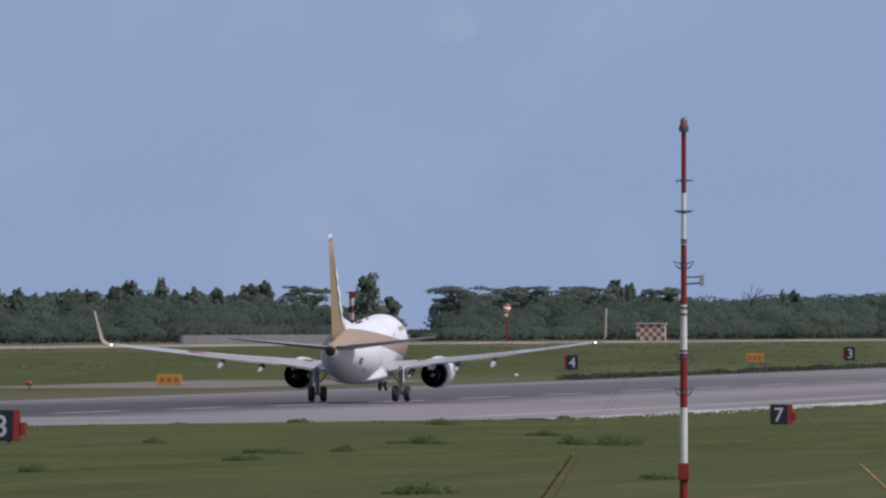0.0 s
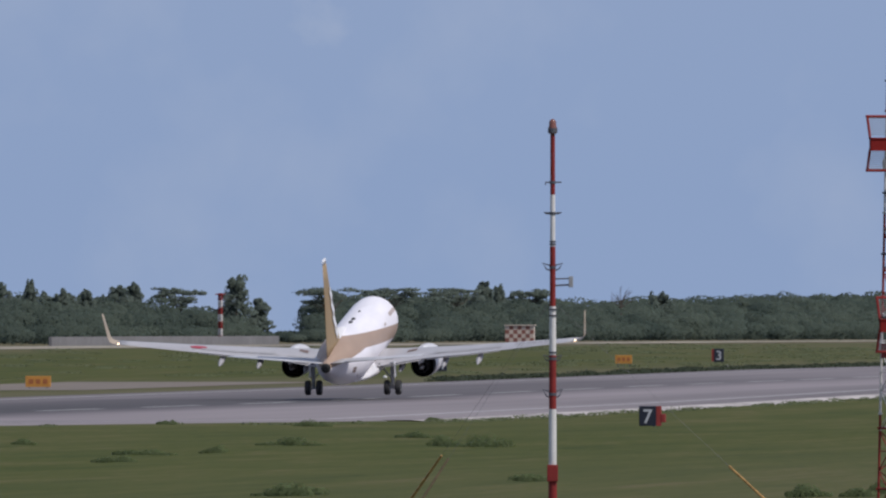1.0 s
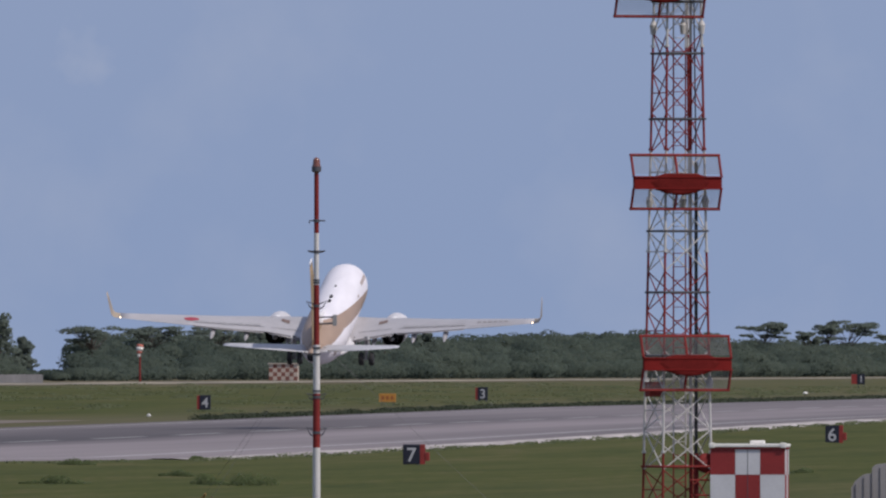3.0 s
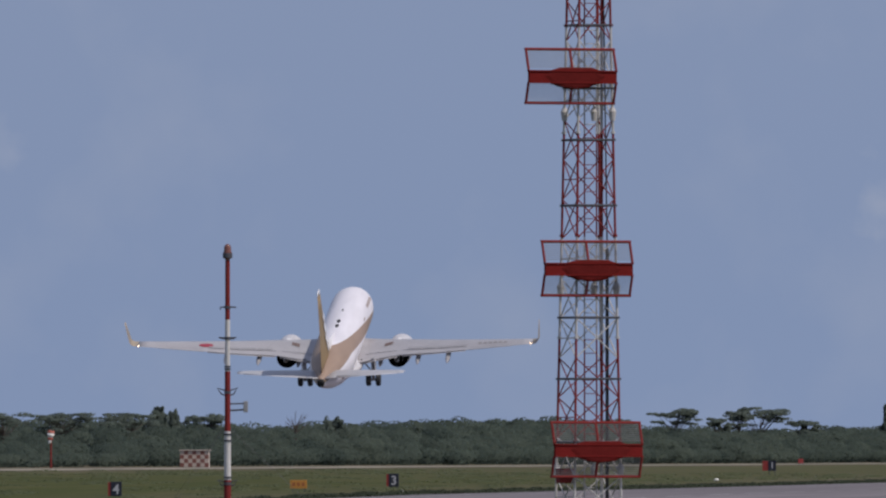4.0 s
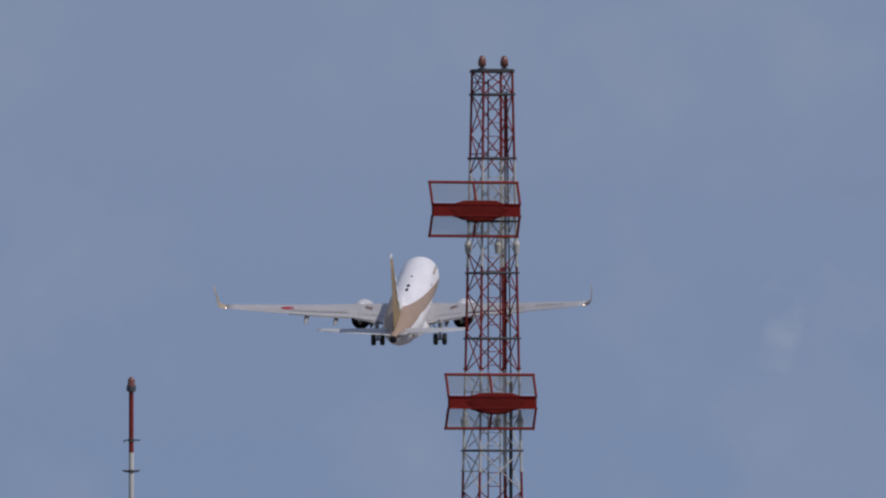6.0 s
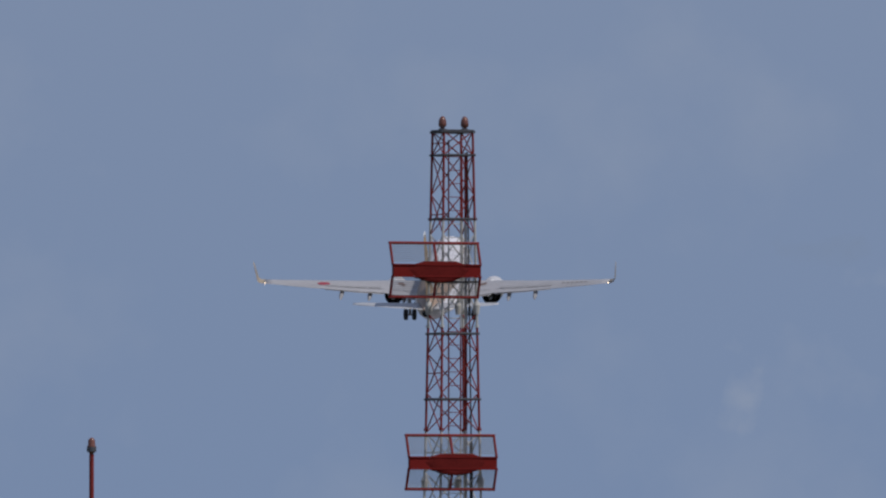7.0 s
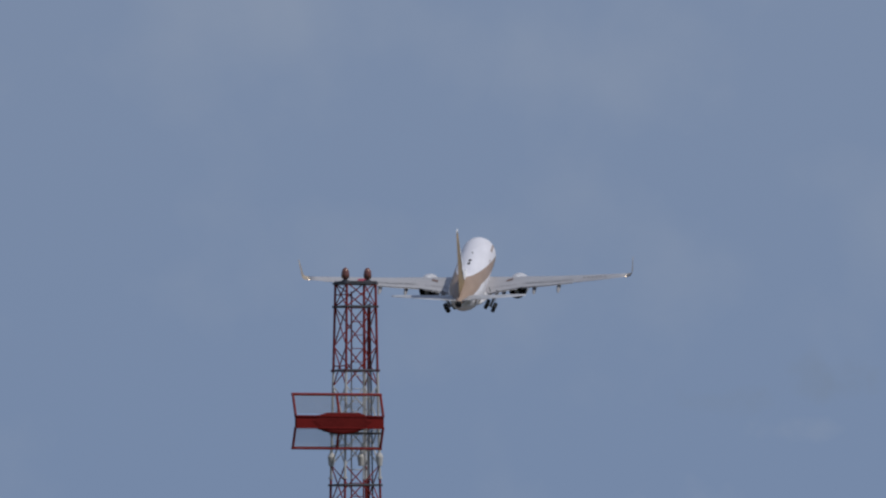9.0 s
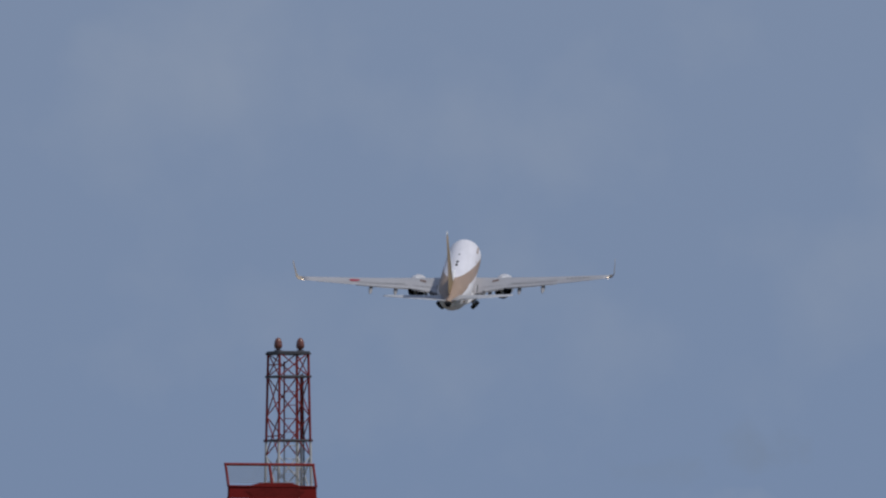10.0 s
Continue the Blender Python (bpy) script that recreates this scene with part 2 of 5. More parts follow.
M_STABGREY = material("stabiliser_grey_paint", (0.43, 0.43, 0.46), 0.45, vary=0.1, scale=0.6, fine=6)
M_DARK = material("exhaust_black", (0.012, 0.012, 0.013), 0.95, vary=0.3)
M_METAL = material("bare_metal", (0.42, 0.41, 0.40), 0.35, metal=0.9, vary=0.15)
M_TYRE = material("tyre_rubber", (0.022, 0.022, 0.024), 0.85, vary=0.2)
M_STRUT = material("gear_grey_paint", (0.28, 0.28, 0.29), 0.5, vary=0.2)
M_MARKRED = material("wing_mark_red", (0.33, 0.035, 0.055), 0.5)
M_MARKDARK = material("wing_mark_dark", (0.26, 0.24, 0.24), 0.5)
M_WALK = material("walkway_mark_brown", (0.17, 0.115, 0.10), 0.6)
M_MARKTAN = material("hull_mark_tan", (0.40, 0.33, 0.31), 0.5)
M_LAMP = material("lamp_glow", (0.9, 0.9, 0.9), 0.3, emit=((1.0, 0.72, 0.45), 5.5))
M_RED = material("tower_red_paint", (0.215, 0.027, 0.025), 0.7, vary=0.25, scale=2.0, fine=30)
M_RED.node_tree.nodes["Principled BSDF"].inputs["Specular IOR Level"].default_value = 0.2
M_BEAM = material("antenna_dark_red_paint", (0.165, 0.014, 0.013), 0.8, vary=0.25, scale=2.0, fine=30)
M_BEAM.node_tree.nodes["Principled BSDF"].inputs["Specular IOR Level"].default_value = 0.08
M_ROD = material("galvanised_rod", (0.20, 0.20, 0.21), 0.6, vary=0.2)
M_RADOME = material("radome_dark_red", (0.125, 0.012, 0.011), 0.8, vary=0.25, scale=3, fine=20)
M_RADOME.node_tree.nodes["Principled BSDF"].inputs["Specular IOR Level"].default_value = 0.08
M_TWHITE = material("tower_white_paint", (0.52, 0.50, 0.49), 0.6, vary=0.15, scale=2.0, fine=30)
M_MASTWHITE = material("mast_white_paint", (0.62, 0.60, 0.59), 0.6, vary=0.18, scale=1.2, fine=25)
M_STEEL = material("galvanised_steel", (0.10, 0.10, 0.115), 0.5, metal=0.4, vary=0.25)
M_GREY = material("light_grey_housing", (0.52, 0.51, 0.50), 0.5, vary=0.15)
M_CABLE = material("black_cable", (0.02, 0.02, 0.022), 0.6)
M_LENS = material("red_lamp_glass", (0.17, 0.065, 0.05), 0.25, vary=0.3, scale=8)
M_YELLOW = material("yellow_guard", (0.36, 0.20, 0.06), 0.7, vary=0.7, scale=9, fine=25)
M_OLDGUARD = material("rusty_guard", (0.085, 0.06, 0.03), 0.8, vary=0.5, scale=9, fine=25)
M_SOCK = material("windsock_faded_red", (0.50, 0.15, 0.11), 0.8, vary=0.25)
M_SIGNPLATE = material("sign_plate_red", (0.36, 0.05, 0.045), 0.6, vary=0.2)
M_SIGN = material("sign_face_navy", (0.012, 0.014, 0.028), 0.5, vary=0.2)
M_SIGNRED = material("sign_case_red", (0.28, 0.03, 0.025), 0.6, vary=0.25)
M_SIGNWHITE = material("sign_numeral_white", (0.47, 0.47, 0.49), 0.6)
M_ORANGE = material("sign_orange", (0.50, 0.225, 0.04), 0.6, vary=0.2)
M_SIGNBAR = material("sign_lettering_red", (0.32, 0.10, 0.03), 0.6, vary=0.2)
M_CHECKRED = material("hut_red_paint", (0.26, 0.022, 0.022), 0.55, vary=0.15, scale=2, fine=20)
M_CHECKWHITE = material("hut_white_paint", (0.60, 0.60, 0.63), 0.55, vary=0.08, scale=2, fine=20)
M_ROOF = material("hut_roof_white", (0.78, 0.76, 0.72), 0.6, vary=0.1)
M_LEAF = foliage_material("scrub_foliage", (0.066, 0.092, 0.080), (0.134, 0.165, 0.131), 0.045, 0.62, 0.06)
M_PINE = foliage_material("pine_foliage", (0.145, 0.182, 0.160), (0.190, 0.230, 0.196), 0.3, 0.66, 0.1)
M_BARK = material("bark", (0.07, 0.055, 0.045), 0.9, vary=0.3)
M_WEED = foliage_material("weed_leaves", (0.100, 0.135, 0.062), (0.135, 0.165, 0.078), 0.4, 0.7, 0.25)
M_RANK = foliage_material("rank_growth", (0.038, 0.050, 0.034), (0.056, 0.070, 0.044), 0.1, 0.4, 0.15)
M_GROWTH = foliage_material("far_long_grass", (0.128, 0.152, 0.084), (0.146, 0.166, 0.092), 0.02, 0.5, 0.1)


# ---------------------------------------------------------------- mesh helpers
def part(name, bm, mat, parent=None, label="", smooth=False):
    """Links a bmesh as one mesh object, under parent if there is one."""
    me = bpy.data.meshes.new(name)
    bm.to_mesh(me)
    bm.free()
    for m in (mat if isinstance(mat, (list, tuple)) else [mat]):
        me.materials.append(m)
    if smooth:
        me.polygons.foreach_set("use_smooth", [True] * len(me.polygons))
    ob = new(name, me)
    if parent is not None:
        ob.parent = parent
    if label:
        tagged(ob, label)
    return ob


def thing(name, m=None):
    ob = new(name)
    if m is not None:
        ob.matrix_world = m
    return ob


def add_box(bm, lo, hi, bevel=0.0):
    c = [(a + b) / 2 for a, b in zip(lo, hi)]
    s = [b - a for a, b in zip(lo, hi)]
    r = bmesh.ops.create_cube(bm, size=1.0, matrix=Matrix.Translation(c) @ Matrix.Diagonal((*s, 1)))
    if bevel:
        es = list({e for v in r["verts"] for e in v.link_edges})
        bmesh.ops.bevel(bm, geom=es, offset=bevel, segments=2, affect="EDGES", profile=0.7)
    return r["verts"]


def add_bar(bm, a, b, r1, r2=None, seg=8):
    """A round bar from a to b."""
    a, b = Vector(a), Vector(b)
    d = b - a
    m = Matrix.Translation((a + b) / 2) @ d.to_track_quat("Z", "Y").to_matrix().to_4x4()
    return bmesh.ops.create_cone(bm, cap_ends=True, segments=seg, radius1=r1, radius2=r1 if r2 is None else r2,
                                 depth=d.length, matrix=m)["verts"]


def box_mesh(lo, hi, bevel=0.0):
    bm = bmesh.new()
    add_box(bm, lo, hi, bevel)
    return bm


def bar_mesh(a, b, r1, r2=None, seg=10):
    bm = bmesh.new()
    add_bar(bm, a, b, r1, r2, seg)
    return bm


def bent_rod(pts, r, seg=6):
    """One rod that follows the points in the plane y = 0."""
    rings = []
    for k, p in enumerate(pts):
        d = (pts[min(k + 1, len(pts) - 1)] - pts[max(k - 1, 0)]).normalized()
        across = Vector((d.z, 0, -d.x))
        rings.append([p + across * (r * math.cos(2 * math.pi * i / seg)) + Vector((0, r * math.sin(2 * math.pi * i / seg), 0)) for i in range(seg)])
    return loft(rings)


def loft(rings, closed=True, caps=True):
    """A skin over rings of equal length."""
    bm = bmesh.new()
    vs = [[bm.verts.new(p) for p in ring] for ring in rings]
    n = len(rings[0])
    for a, b in zip(vs, vs[1:]):
        for i in range(n if closed else n - 1):
            j = (i + 1) % n
            bm.faces.new((a[i], a[j], b[j], b[i]))
    if caps:
        bm.faces.new(list(reversed(vs[0])))
        bm.faces.new(vs[-1])
    bmesh.ops.recalc_face_normals(bm, faces=bm.faces)
    return bm


def lathe(profile, axis_pose, seg=32, caps=False):
    """Rings (along, radius) turned round the local x axis."""
    rings = []
    for x, r in profile:
        rings.append([axis_pose @ Vector((x, r * math.cos(2 * math.pi * k / seg), r * math.sin(2 * math.pi * k / seg)))
                      for k in range(seg)])
    return loft(rings, caps=caps)


# ---------------------------------------------------------------- ground
HEADING = 7.27                        # runway, degrees right of the first view
FIELD = pose(-162, 0, 0, 0, 0, 90 - HEADING)   # x along the runway, y to its left; the runway's axis is y = 0
NEAR_U = [0, 422, 560, 735, 840, 955, 1066, 1248, 1512, 2000, 3000, 6000]
EDGE_R = [0.9, 0.85, 0.72, 0.60, 0.45, 0.04, -0.37, -0.10, 0.51, 0.90, 1.1, 1.3]
VERGE_R = [0.9, 0.85, 0.70, 0.31, 0.05, -0.40, -0.70, -0.78, -0.60, 0.0, 0.8, 1.3]
FAR_U = [0, 800, 1000, 1277, 1464, 1637, 1919, 2324, 3000, 6000]
EDGE_L = [0.9, 0.3, -0.1, -0.30, -0.08, 0.17, 0.70, 0.83, 1.2, 1.5]
MID_L = [0.9, 0.3, -0.1, -0.28, -0.10, 0.15, 0.95, 1.45, 1.9, 2.2]
WOOD_L = [1.0, 1.5, 1.8, 2.2, 2.6, 2.9, 3.3, 3.4, 3.4, 3.4]


def ground_z(u, v):
    """Height of the ground at u along the runway and v to its left."""
    er, vr = np.interp(u, NEAR_U, EDGE_R), np.interp(u, NEAR_U, VERGE_R)
    el, ml, wl = np.interp(u, FAR_U, EDGE_L), np.interp(u, FAR_U, MID_L), np.interp(u, FAR_U, WOOD_L)
    return float(np.interp(v, [-52, -35, 35, 85, 175], [vr, er, el, ml, wl]))


def world_to_field(x, y):
    p = FIELD.inverted() @ Vector((x, y, 0))
    return p.x, p.y


def ground_at(x, y):
    return ground_z(*world_to_field(x, y))


def sheet(us, vs, lift):
    bm = bmesh.new()
    cols = [v if isinstance(v, tuple) else (v, 0.0) for v in vs]
    g = [[bm.verts.new((u, v, ground_z(u, v) + lift - drop)) for v, drop in cols] for u in us]
    for i in range(len(us) - 1):
        for j in range(len(vs) - 1):
            bm.faces.new((g[i][j], g[i + 1][j], g[i + 1][j + 1], g[i][j + 1]))
    return bm


def build_ground():
    us = [-3000, -1000, -300] + list(range(0, 400, 25)) + [400 + 1.6 * k for k in range(400)] + list(range(1050, 3000, 25)) + list(range(3000, 6001, 250)) + [9000, 20000]
    vs = ([-9000, -2000, -600, -250, -160, -130] + [-125 + 0.65 * k for k in range(138)]
          + [-35, 0, 35, 45, 60, 80, 100, 125, 150, 175, 200, 300, 800, 3000, 9000])
    bm = sheet(us, vs, -0.05)
    for q in bm.verts:                 # the sward beside the runway is uneven
        u, v = q.co.x, q.co.y
        if 400 < u < 1040 and -124 < v < -36.5:
            edge = min(1.0, (u - 400) / 20, (1040 - u) / 60, (-36.5 - v) / 3, (v + 124) / 5)
            q.co.z += edge * (0.030 * noise.noise(Vector((u * 0.12, v * 0.5, 1.0))) + 0.040 * noise.noise(Vector((u * 0.33, v * 0.9, 4.0)))
                              - 0.012)
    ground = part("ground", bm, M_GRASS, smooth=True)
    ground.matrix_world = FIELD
    tagged(ground, "mown green airfield grass with dry patches, paled as by haze far off", "grass", kind="structure")
    strip = list(range(176, 3180, 12))
    runway = part("runway", sheet(strip, [(-35.4, 0.16), -34, -30, -15, 0, 15, 30, 34], 0.02), M_ASPHALT, smooth=True)
    runway.matrix_world = FIELD
    tagged(runway, "sun-bleached asphalt runway darkened by tyre rubber", "runway", kind="structure")
    for k, v in enumerate((-29.0, 28.1)):
        line = part("edge_line", sheet(strip, [v, v + 0.9], 0.03), M_MARK, runway)
    u = 640
    while u < 2300:
        part("centre_line_dash", sheet([u, u + 10, u + 20, u + 30], [-0.45, 0.45], 0.03), M_MARK, runway)
        u += 50
    bm, rows = bmesh.new(), []
    for u in range(1045, 3000, 5):
        w = 3.0 + 1.3 * noise.noise(Vector((u * 0.05, 0, 0))) + random.uniform(-0.45, 0.45)
        rows.append([bm.verts.new((u, v, ground_z(u, v) + h)) for v, h in ((-34, 0.0), (-34 - w * 0.5, 0.03), (-34 - w, -0.06))])
    for a, b in zip(rows, rows[1:]):
        for k in range(2):
            bm.faces.new((a[k], a[k + 1], b[k + 1], b[k]))
    bmesh.ops.recalc_face_normals(bm, faces=bm.faces)
    gravel = part("gravel_verge", bm, M_GRAVEL, smooth=True)
    gravel.matrix_world = FIELD
    tagged(gravel, "pale coral gravel strip along the runway edge", "gravel", kind="structure")
    path = part("perimeter_path", sheet(list(range(1500, 4600, 40)), [147, 157], 0.0), M_PATH, smooth=True)
    path.matrix_world = FIELD
    tagged(path, "pale coral dirt path below the woods", "path", kind="structure")


build_ground()


# ---------------------------------------------------------------- airliner
def section(y, z, x_le, chord, thick, n=9):
    """An aerofoil ring in the plane y: from the leading edge over the top and back below."""
    ts = [0.5 * (1 - math.cos(math.pi * i / n)) for i in range(n + 1)]

    def half(t):
        return thick * (1.48 * math.sqrt(t) - 0.63 * t - 1.76 * t * t + 1.42 * t ** 3 - 0.508 * t ** 4)
    pts = [(x_le - chord * t, half(t) * 1.1) for t in ts] + [(x_le - chord * t, -half(t) * 0.9) for t in reversed(ts[1:-1])]
    return [Vector((x, y, z + h)) for x, h in pts]


FUSELAGE = [(15.85, 2.90, 0.05, 0.05), (15.65, 2.91, 0.36, 0.34), (15.25, 2.94, 0.68, 0.66), (14.55, 3.03, 1.05, 1.05),
            (13.55, 3.20, 1.42, 1.48), (12.55, 3.36, 1.68, 1.76), (11.35, 3.47, 1.83, 1.95), (9.95, 3.5, 1.88, 2.0),
            (6, 3.5, 1.88, 2.0), (2, 3.5, 1.88, 2.0), (-2, 3.5, 1.88, 2.0), (-4.6, 3.51, 1.88, 1.99), (-6.4, 3.58, 1.84, 1.92),
            (-8.2, 3.70, 1.70, 1.78), (-10.0, 3.88, 1.46, 1.57), (-11.8, 4.09, 1.14, 1.26), (-13.4, 4.24, 0.80, 0.91),
            (-14.6, 4.33, 0.52, 0.60), (-15.3, 4.36, 0.36, 0.42), (-15.6, 4.37, 0.29, 0.34)]
WING = [(0.0, 2.05, 6.9, 8.6, 0.11), (1.88, 2.15, 5.9, 7.4, 0.10), (3.4, 2.36, 5.0, 6.15, 0.085), (5.3, 2.64, 3.95, 5.0, 0.072),
        (8.5, 3.02, 2.2, 4.1, 0.066), (12.0, 3.50, 0.3, 3.05, 0.06), (15.0, 3.93, -1.35, 2.2, 0.056), (17.1, 4.24, -2.5, 1.6, 0.052)]


def wing_at(y):
    """Height, leading edge, chord and thickness ratio of the wing at y from the axis."""
    t = list(zip(*WING))
    return [float(np.interp(y, t[0], t[k])) for k in (1, 2, 3, 4)]


def wing_ring(y, s):
    z, xl, c, th = wing_at(y)
    return section(s * y, z, xl, c, th * c)


def build_wing(plane, s):
    wing = part("wing", loft([wing_ring(y, s) for y in (0.0, 1.88, 3.4, 5.3, 7, 8.5, 10.2, 12.0, 13.5, 15.0, 16.2, 17.1)]),
                M_WING, plane, "grey-white swept wing", smooth=True)
    rings = []
    for k in range(9):                 # blended winglet: an arc, then a straight blade
        a = radians(min(k * 15.0, 78.0))
        if k <= 5:
            y, z = 17.1 + 0.62 * math.sin(a), 4.24 + 0.62 * (1 - math.cos(a))
        else:
            y, z = 17.70 + (k - 5) * 0.085, 4.70 + (k - 5) * 0.66
        h = (z - 4.24) / 2.44
        xl, c = -2.5 - 2.25 * h - 0.25 * min(1, k / 3), 1.6 - 1.0 * h
        up = Vector((0, -s * math.sin(a), math.cos(a)))
        ring = section(0, 0, xl, c, 0.055 * c)
        rings.append([Vector((p.x, s * y, z)) + up * p.z for p in ring])
    winglet = part("winglet", loft(rings), M_WINGLET, wing, "upswept gold winglet", smooth=True)
    # flaps and aileron, slightly drooped
    for name, y0, y1, f0, droop in (("flap", 2.1, 5.1, 0.72, 0.05), ("flap", 5.5, 11.2, 0.70, 0.05), ("aileron", 11.5, 15.4, 0.78, 0.02)):
        rr = []
        for y in (y0, (y0 + y1) / 2, y1):
            z, xl, c, th = wing_at(y)
            ch = c * (1.03 - f0) if name == "flap" else c * (1.01 - f0)
            ring = section(s * y, z - 0.005, xl - c * f0, ch, 0.09 * ch)
            rr.append([p + Vector((0, 0, -droop * (xl - c * f0 - p.x))) for p in ring])
        part(name, loft(rr), M_WING, wing, smooth=True)
    for y in (3.55, 6.9, 9.6):         # flap track fairings
        z, xl, c, th = wing_at(y)
        x0 = xl - c * 0.55
        prof = [(0.0, 0.02), (-0.4, 0.14), (-1.2, 0.22), (-2.2, 0.20), (-2.9, 0.09), (-3.1, 0.01)]
        m = Matrix.Translation((x0 + 0.1, s * y, z - 0.22)) @ pose(0, 0, 0, 0, -8, 0)
        part("flap_track_fairing", lathe(prof, m, 12), M_SPOILER, wing, smooth=True)
    bm = bmesh.new()
    bmesh.ops.create_uvsphere(bm, u_segments=12, v_segments=8, radius=0.055,
                              matrix=Matrix.Translation((-3.98, s * 17.0, 4.25)))
    part("navigation_light", bm, M_LAMP, wing, "lit warm white wing-tip light", smooth=True)

    def top_patch(name, y0, y1, c0, c1, mat, oval=False, skew=0.0):
        """A painted mark lying on the wing's upper skin."""
        bm = bmesh.new()
        pts = []
        for k in range(20):
            a = 2 * math.pi * k / 20
            if oval:
                fy, fc = 0.5 + 0.5 * math.cos(a), 0.5 + 0.5 * math.sin(a)
            else:
                q = k / 5
                e = int(q)
                w = q - e
                fy, fc = ((w, 0), (1, w), (1 - w, 1), (0, 1 - w))[e]
            pts.append((fy, fc))
        vs = []
        for fy, fc in pts:
            y = y0 + fy * (y1 - y0)
            z, xl, c, th = wing_at(y)
            t = c0 + fc * (c1 - c0) + skew * (fy - 0.5)
            hgt = th * c * (1.48 * math.sqrt(t) - 0.63 * t - 1.76 * t * t + 1.42 * t ** 3 - 0.508 * t ** 4) * 1.1
            vs.append(bm.verts.new((xl - c * t, s * y, z + hgt + 0.035)))
        bm.faces.new(vs if s < 0 else list(reversed(vs)))
        part(name, bm, mat, wing)
    if s > 0:
        top_patch("red_disc", 10.85, 12.05, 0.36, 0.66, M_MARKRED, oval=True)
    else:
        for k in range(6):             # lettering, as plain bars
            top_patch("lettering_bar", 12.2 + k * 0.46, 12.5 + k * 0.46, 0.42, 0.56, M_MARKDARK)
    top_patch("walkway_mark", 3.7, 4.4, 0.32, 0.46, M_WALK, skew=-0.1)

    for k in range(4):                 # spoilers, a shade darker than the skin
        top_patch("spoiler", 5.9 + k * 1.35, 7.15 + k * 1.35, 0.60, 0.72, M_SPOILER)
    for y0, y1 in ((2.2, 5.0), (5.5, 8.3), (8.4, 11.2)):   # shadow gap before the flaps
        top_patch("flap_gap", y0, y1, 0.745, 0.765, M_SPOILER)
    top_patch("aileron_gap", 11.6, 15.3, 0.79, 0.805, M_SPOILER)
    # engine
    yc, zc = s * 4.83, 1.70
    eng = part("engine", lathe([(2.2, 0.95), (2.9, 1.03), (3.7, 1.09), (4.7, 1.11), (5.5, 1.05), (5.9, 0.93), (6.0, 0.84), (5.85, 0.77),
                                (5.0, 0.76)], Matrix.Translation((0.3, yc, zc)), 36), M_NACELLE, plane, "white engine nacelle", smooth=True)
    part("fan_nozzle", lathe([(2.2, 0.95), (1.55, 0.86), (1.52, 0.83), (2.4, 0.84), (3.2, 0.84)], Matrix.Translation((0.3, yc, zc)), 36), M_DARK, eng, "dark open fan exhaust", smooth=True)
    part("core_nozzle", lathe([(3.3, 0.66), (2.0, 0.60), (1.0, 0.43), (0.98, 0.40), (1.6, 0.40)], Matrix.Translation((0.3, yc, zc)), 28), M_DARK, eng, "dark core exhaust", smooth=True)
    part("exhaust_plug", lathe([(1.6, 0.30), (0.9, 0.22), (0.3, 0.03)], Matrix.Translation((0.3, yc, zc)), 20), M_METAL, eng, smooth=True)
    part("fan_disc", lathe([(3.3, 0.85), (3.29, 0.02)], Matrix.Translation((0.3, yc, zc)), 28), M_DARK, eng)
    py = []
    for x, z0, z1, w in ((5.0, 2.6, 2.72, 0.05), (4.2, 2.5, 2.82, 0.20), (2.4, 2.2, 2.7, 0.22), (0.6, 2.1, 2.45, 0.14), (-0.4, 2.2, 2.4, 0.04)):
        py.append([Vector((x, yc - w, z0)), Vector((x, yc + w, z0)), Vector((x, yc + w * 0.8, z1)), Vector((x, yc - w * 0.8, z1))])
    part("pylon", loft(py), M_WHITE, eng)

    # stabiliser
    st = [(0.3, 4.44, -11.2, 4.1, 0.09), (1.2, 4.52, -11.6, 3.6, 0.085), (4.0, 4.77, -13.0, 2.6, 0.08), (6.6, 5.00, -14.25, 1.65, 0.075), (7.15, 5.05, -14.7, 1.2, 0.06)]
    def trim(ring):                    # leading edge down, about the root
        q = radians(6.0)
        return [Vector((-13.2 + (p.x + 13.2) * math.cos(q), p.y, p.z - (p.x + 13.2) * math.sin(q))) for p in ring]
    stab = part("stabiliser", loft([trim(section(s * y, z, xl, c, t * c)) for y, z, xl, c, t in st]), M_STABGREY, plane, "grey horizontal stabiliser", smooth=True)
    el = [(1.3, 4.53, -14.35, 0.95, 0.14), (4.0, 4.77, -14.95, 0.72, 0.14), (6.6, 5.00, -15.5, 0.5, 0.12)]
    part("elevator", loft([trim(section(s * y, z, xl, c, t * c)) for y, z, xl, c, t in el]), M_STABGREY, stab, smooth=True)
    return wing


def wheel(name, parent, x, y, z, r, w):
    """A tyre on its rim; the axle runs along y."""
    m = Matrix.Translation((x, y, z)) @ pose(0, 0, 0, 0, 0, 90)
    tyre = part(name, lathe([(-w / 2, r * 0.55), (-w / 2, r * 0.86), (-w * 0.38, r * 0.97), (-w * 0.2, r), (w * 0.2, r), (w * 0.38, r * 0.97),
                             (w / 2, r * 0.86), (w / 2, r * 0.55)], m, 28), M_TYRE, parent, "black rubber tyre", smooth=True)
    part("rim", lathe([(-w * 0.42, 0.02), (-w * 0.42, r * 0.5), (-w * 0.5, r * 0.56), (w * 0.5, r * 0.56), (w * 0.42, r * 0.5), (w * 0.42, 0.02)], m, 20), M_STRUT, tyre, smooth=True)


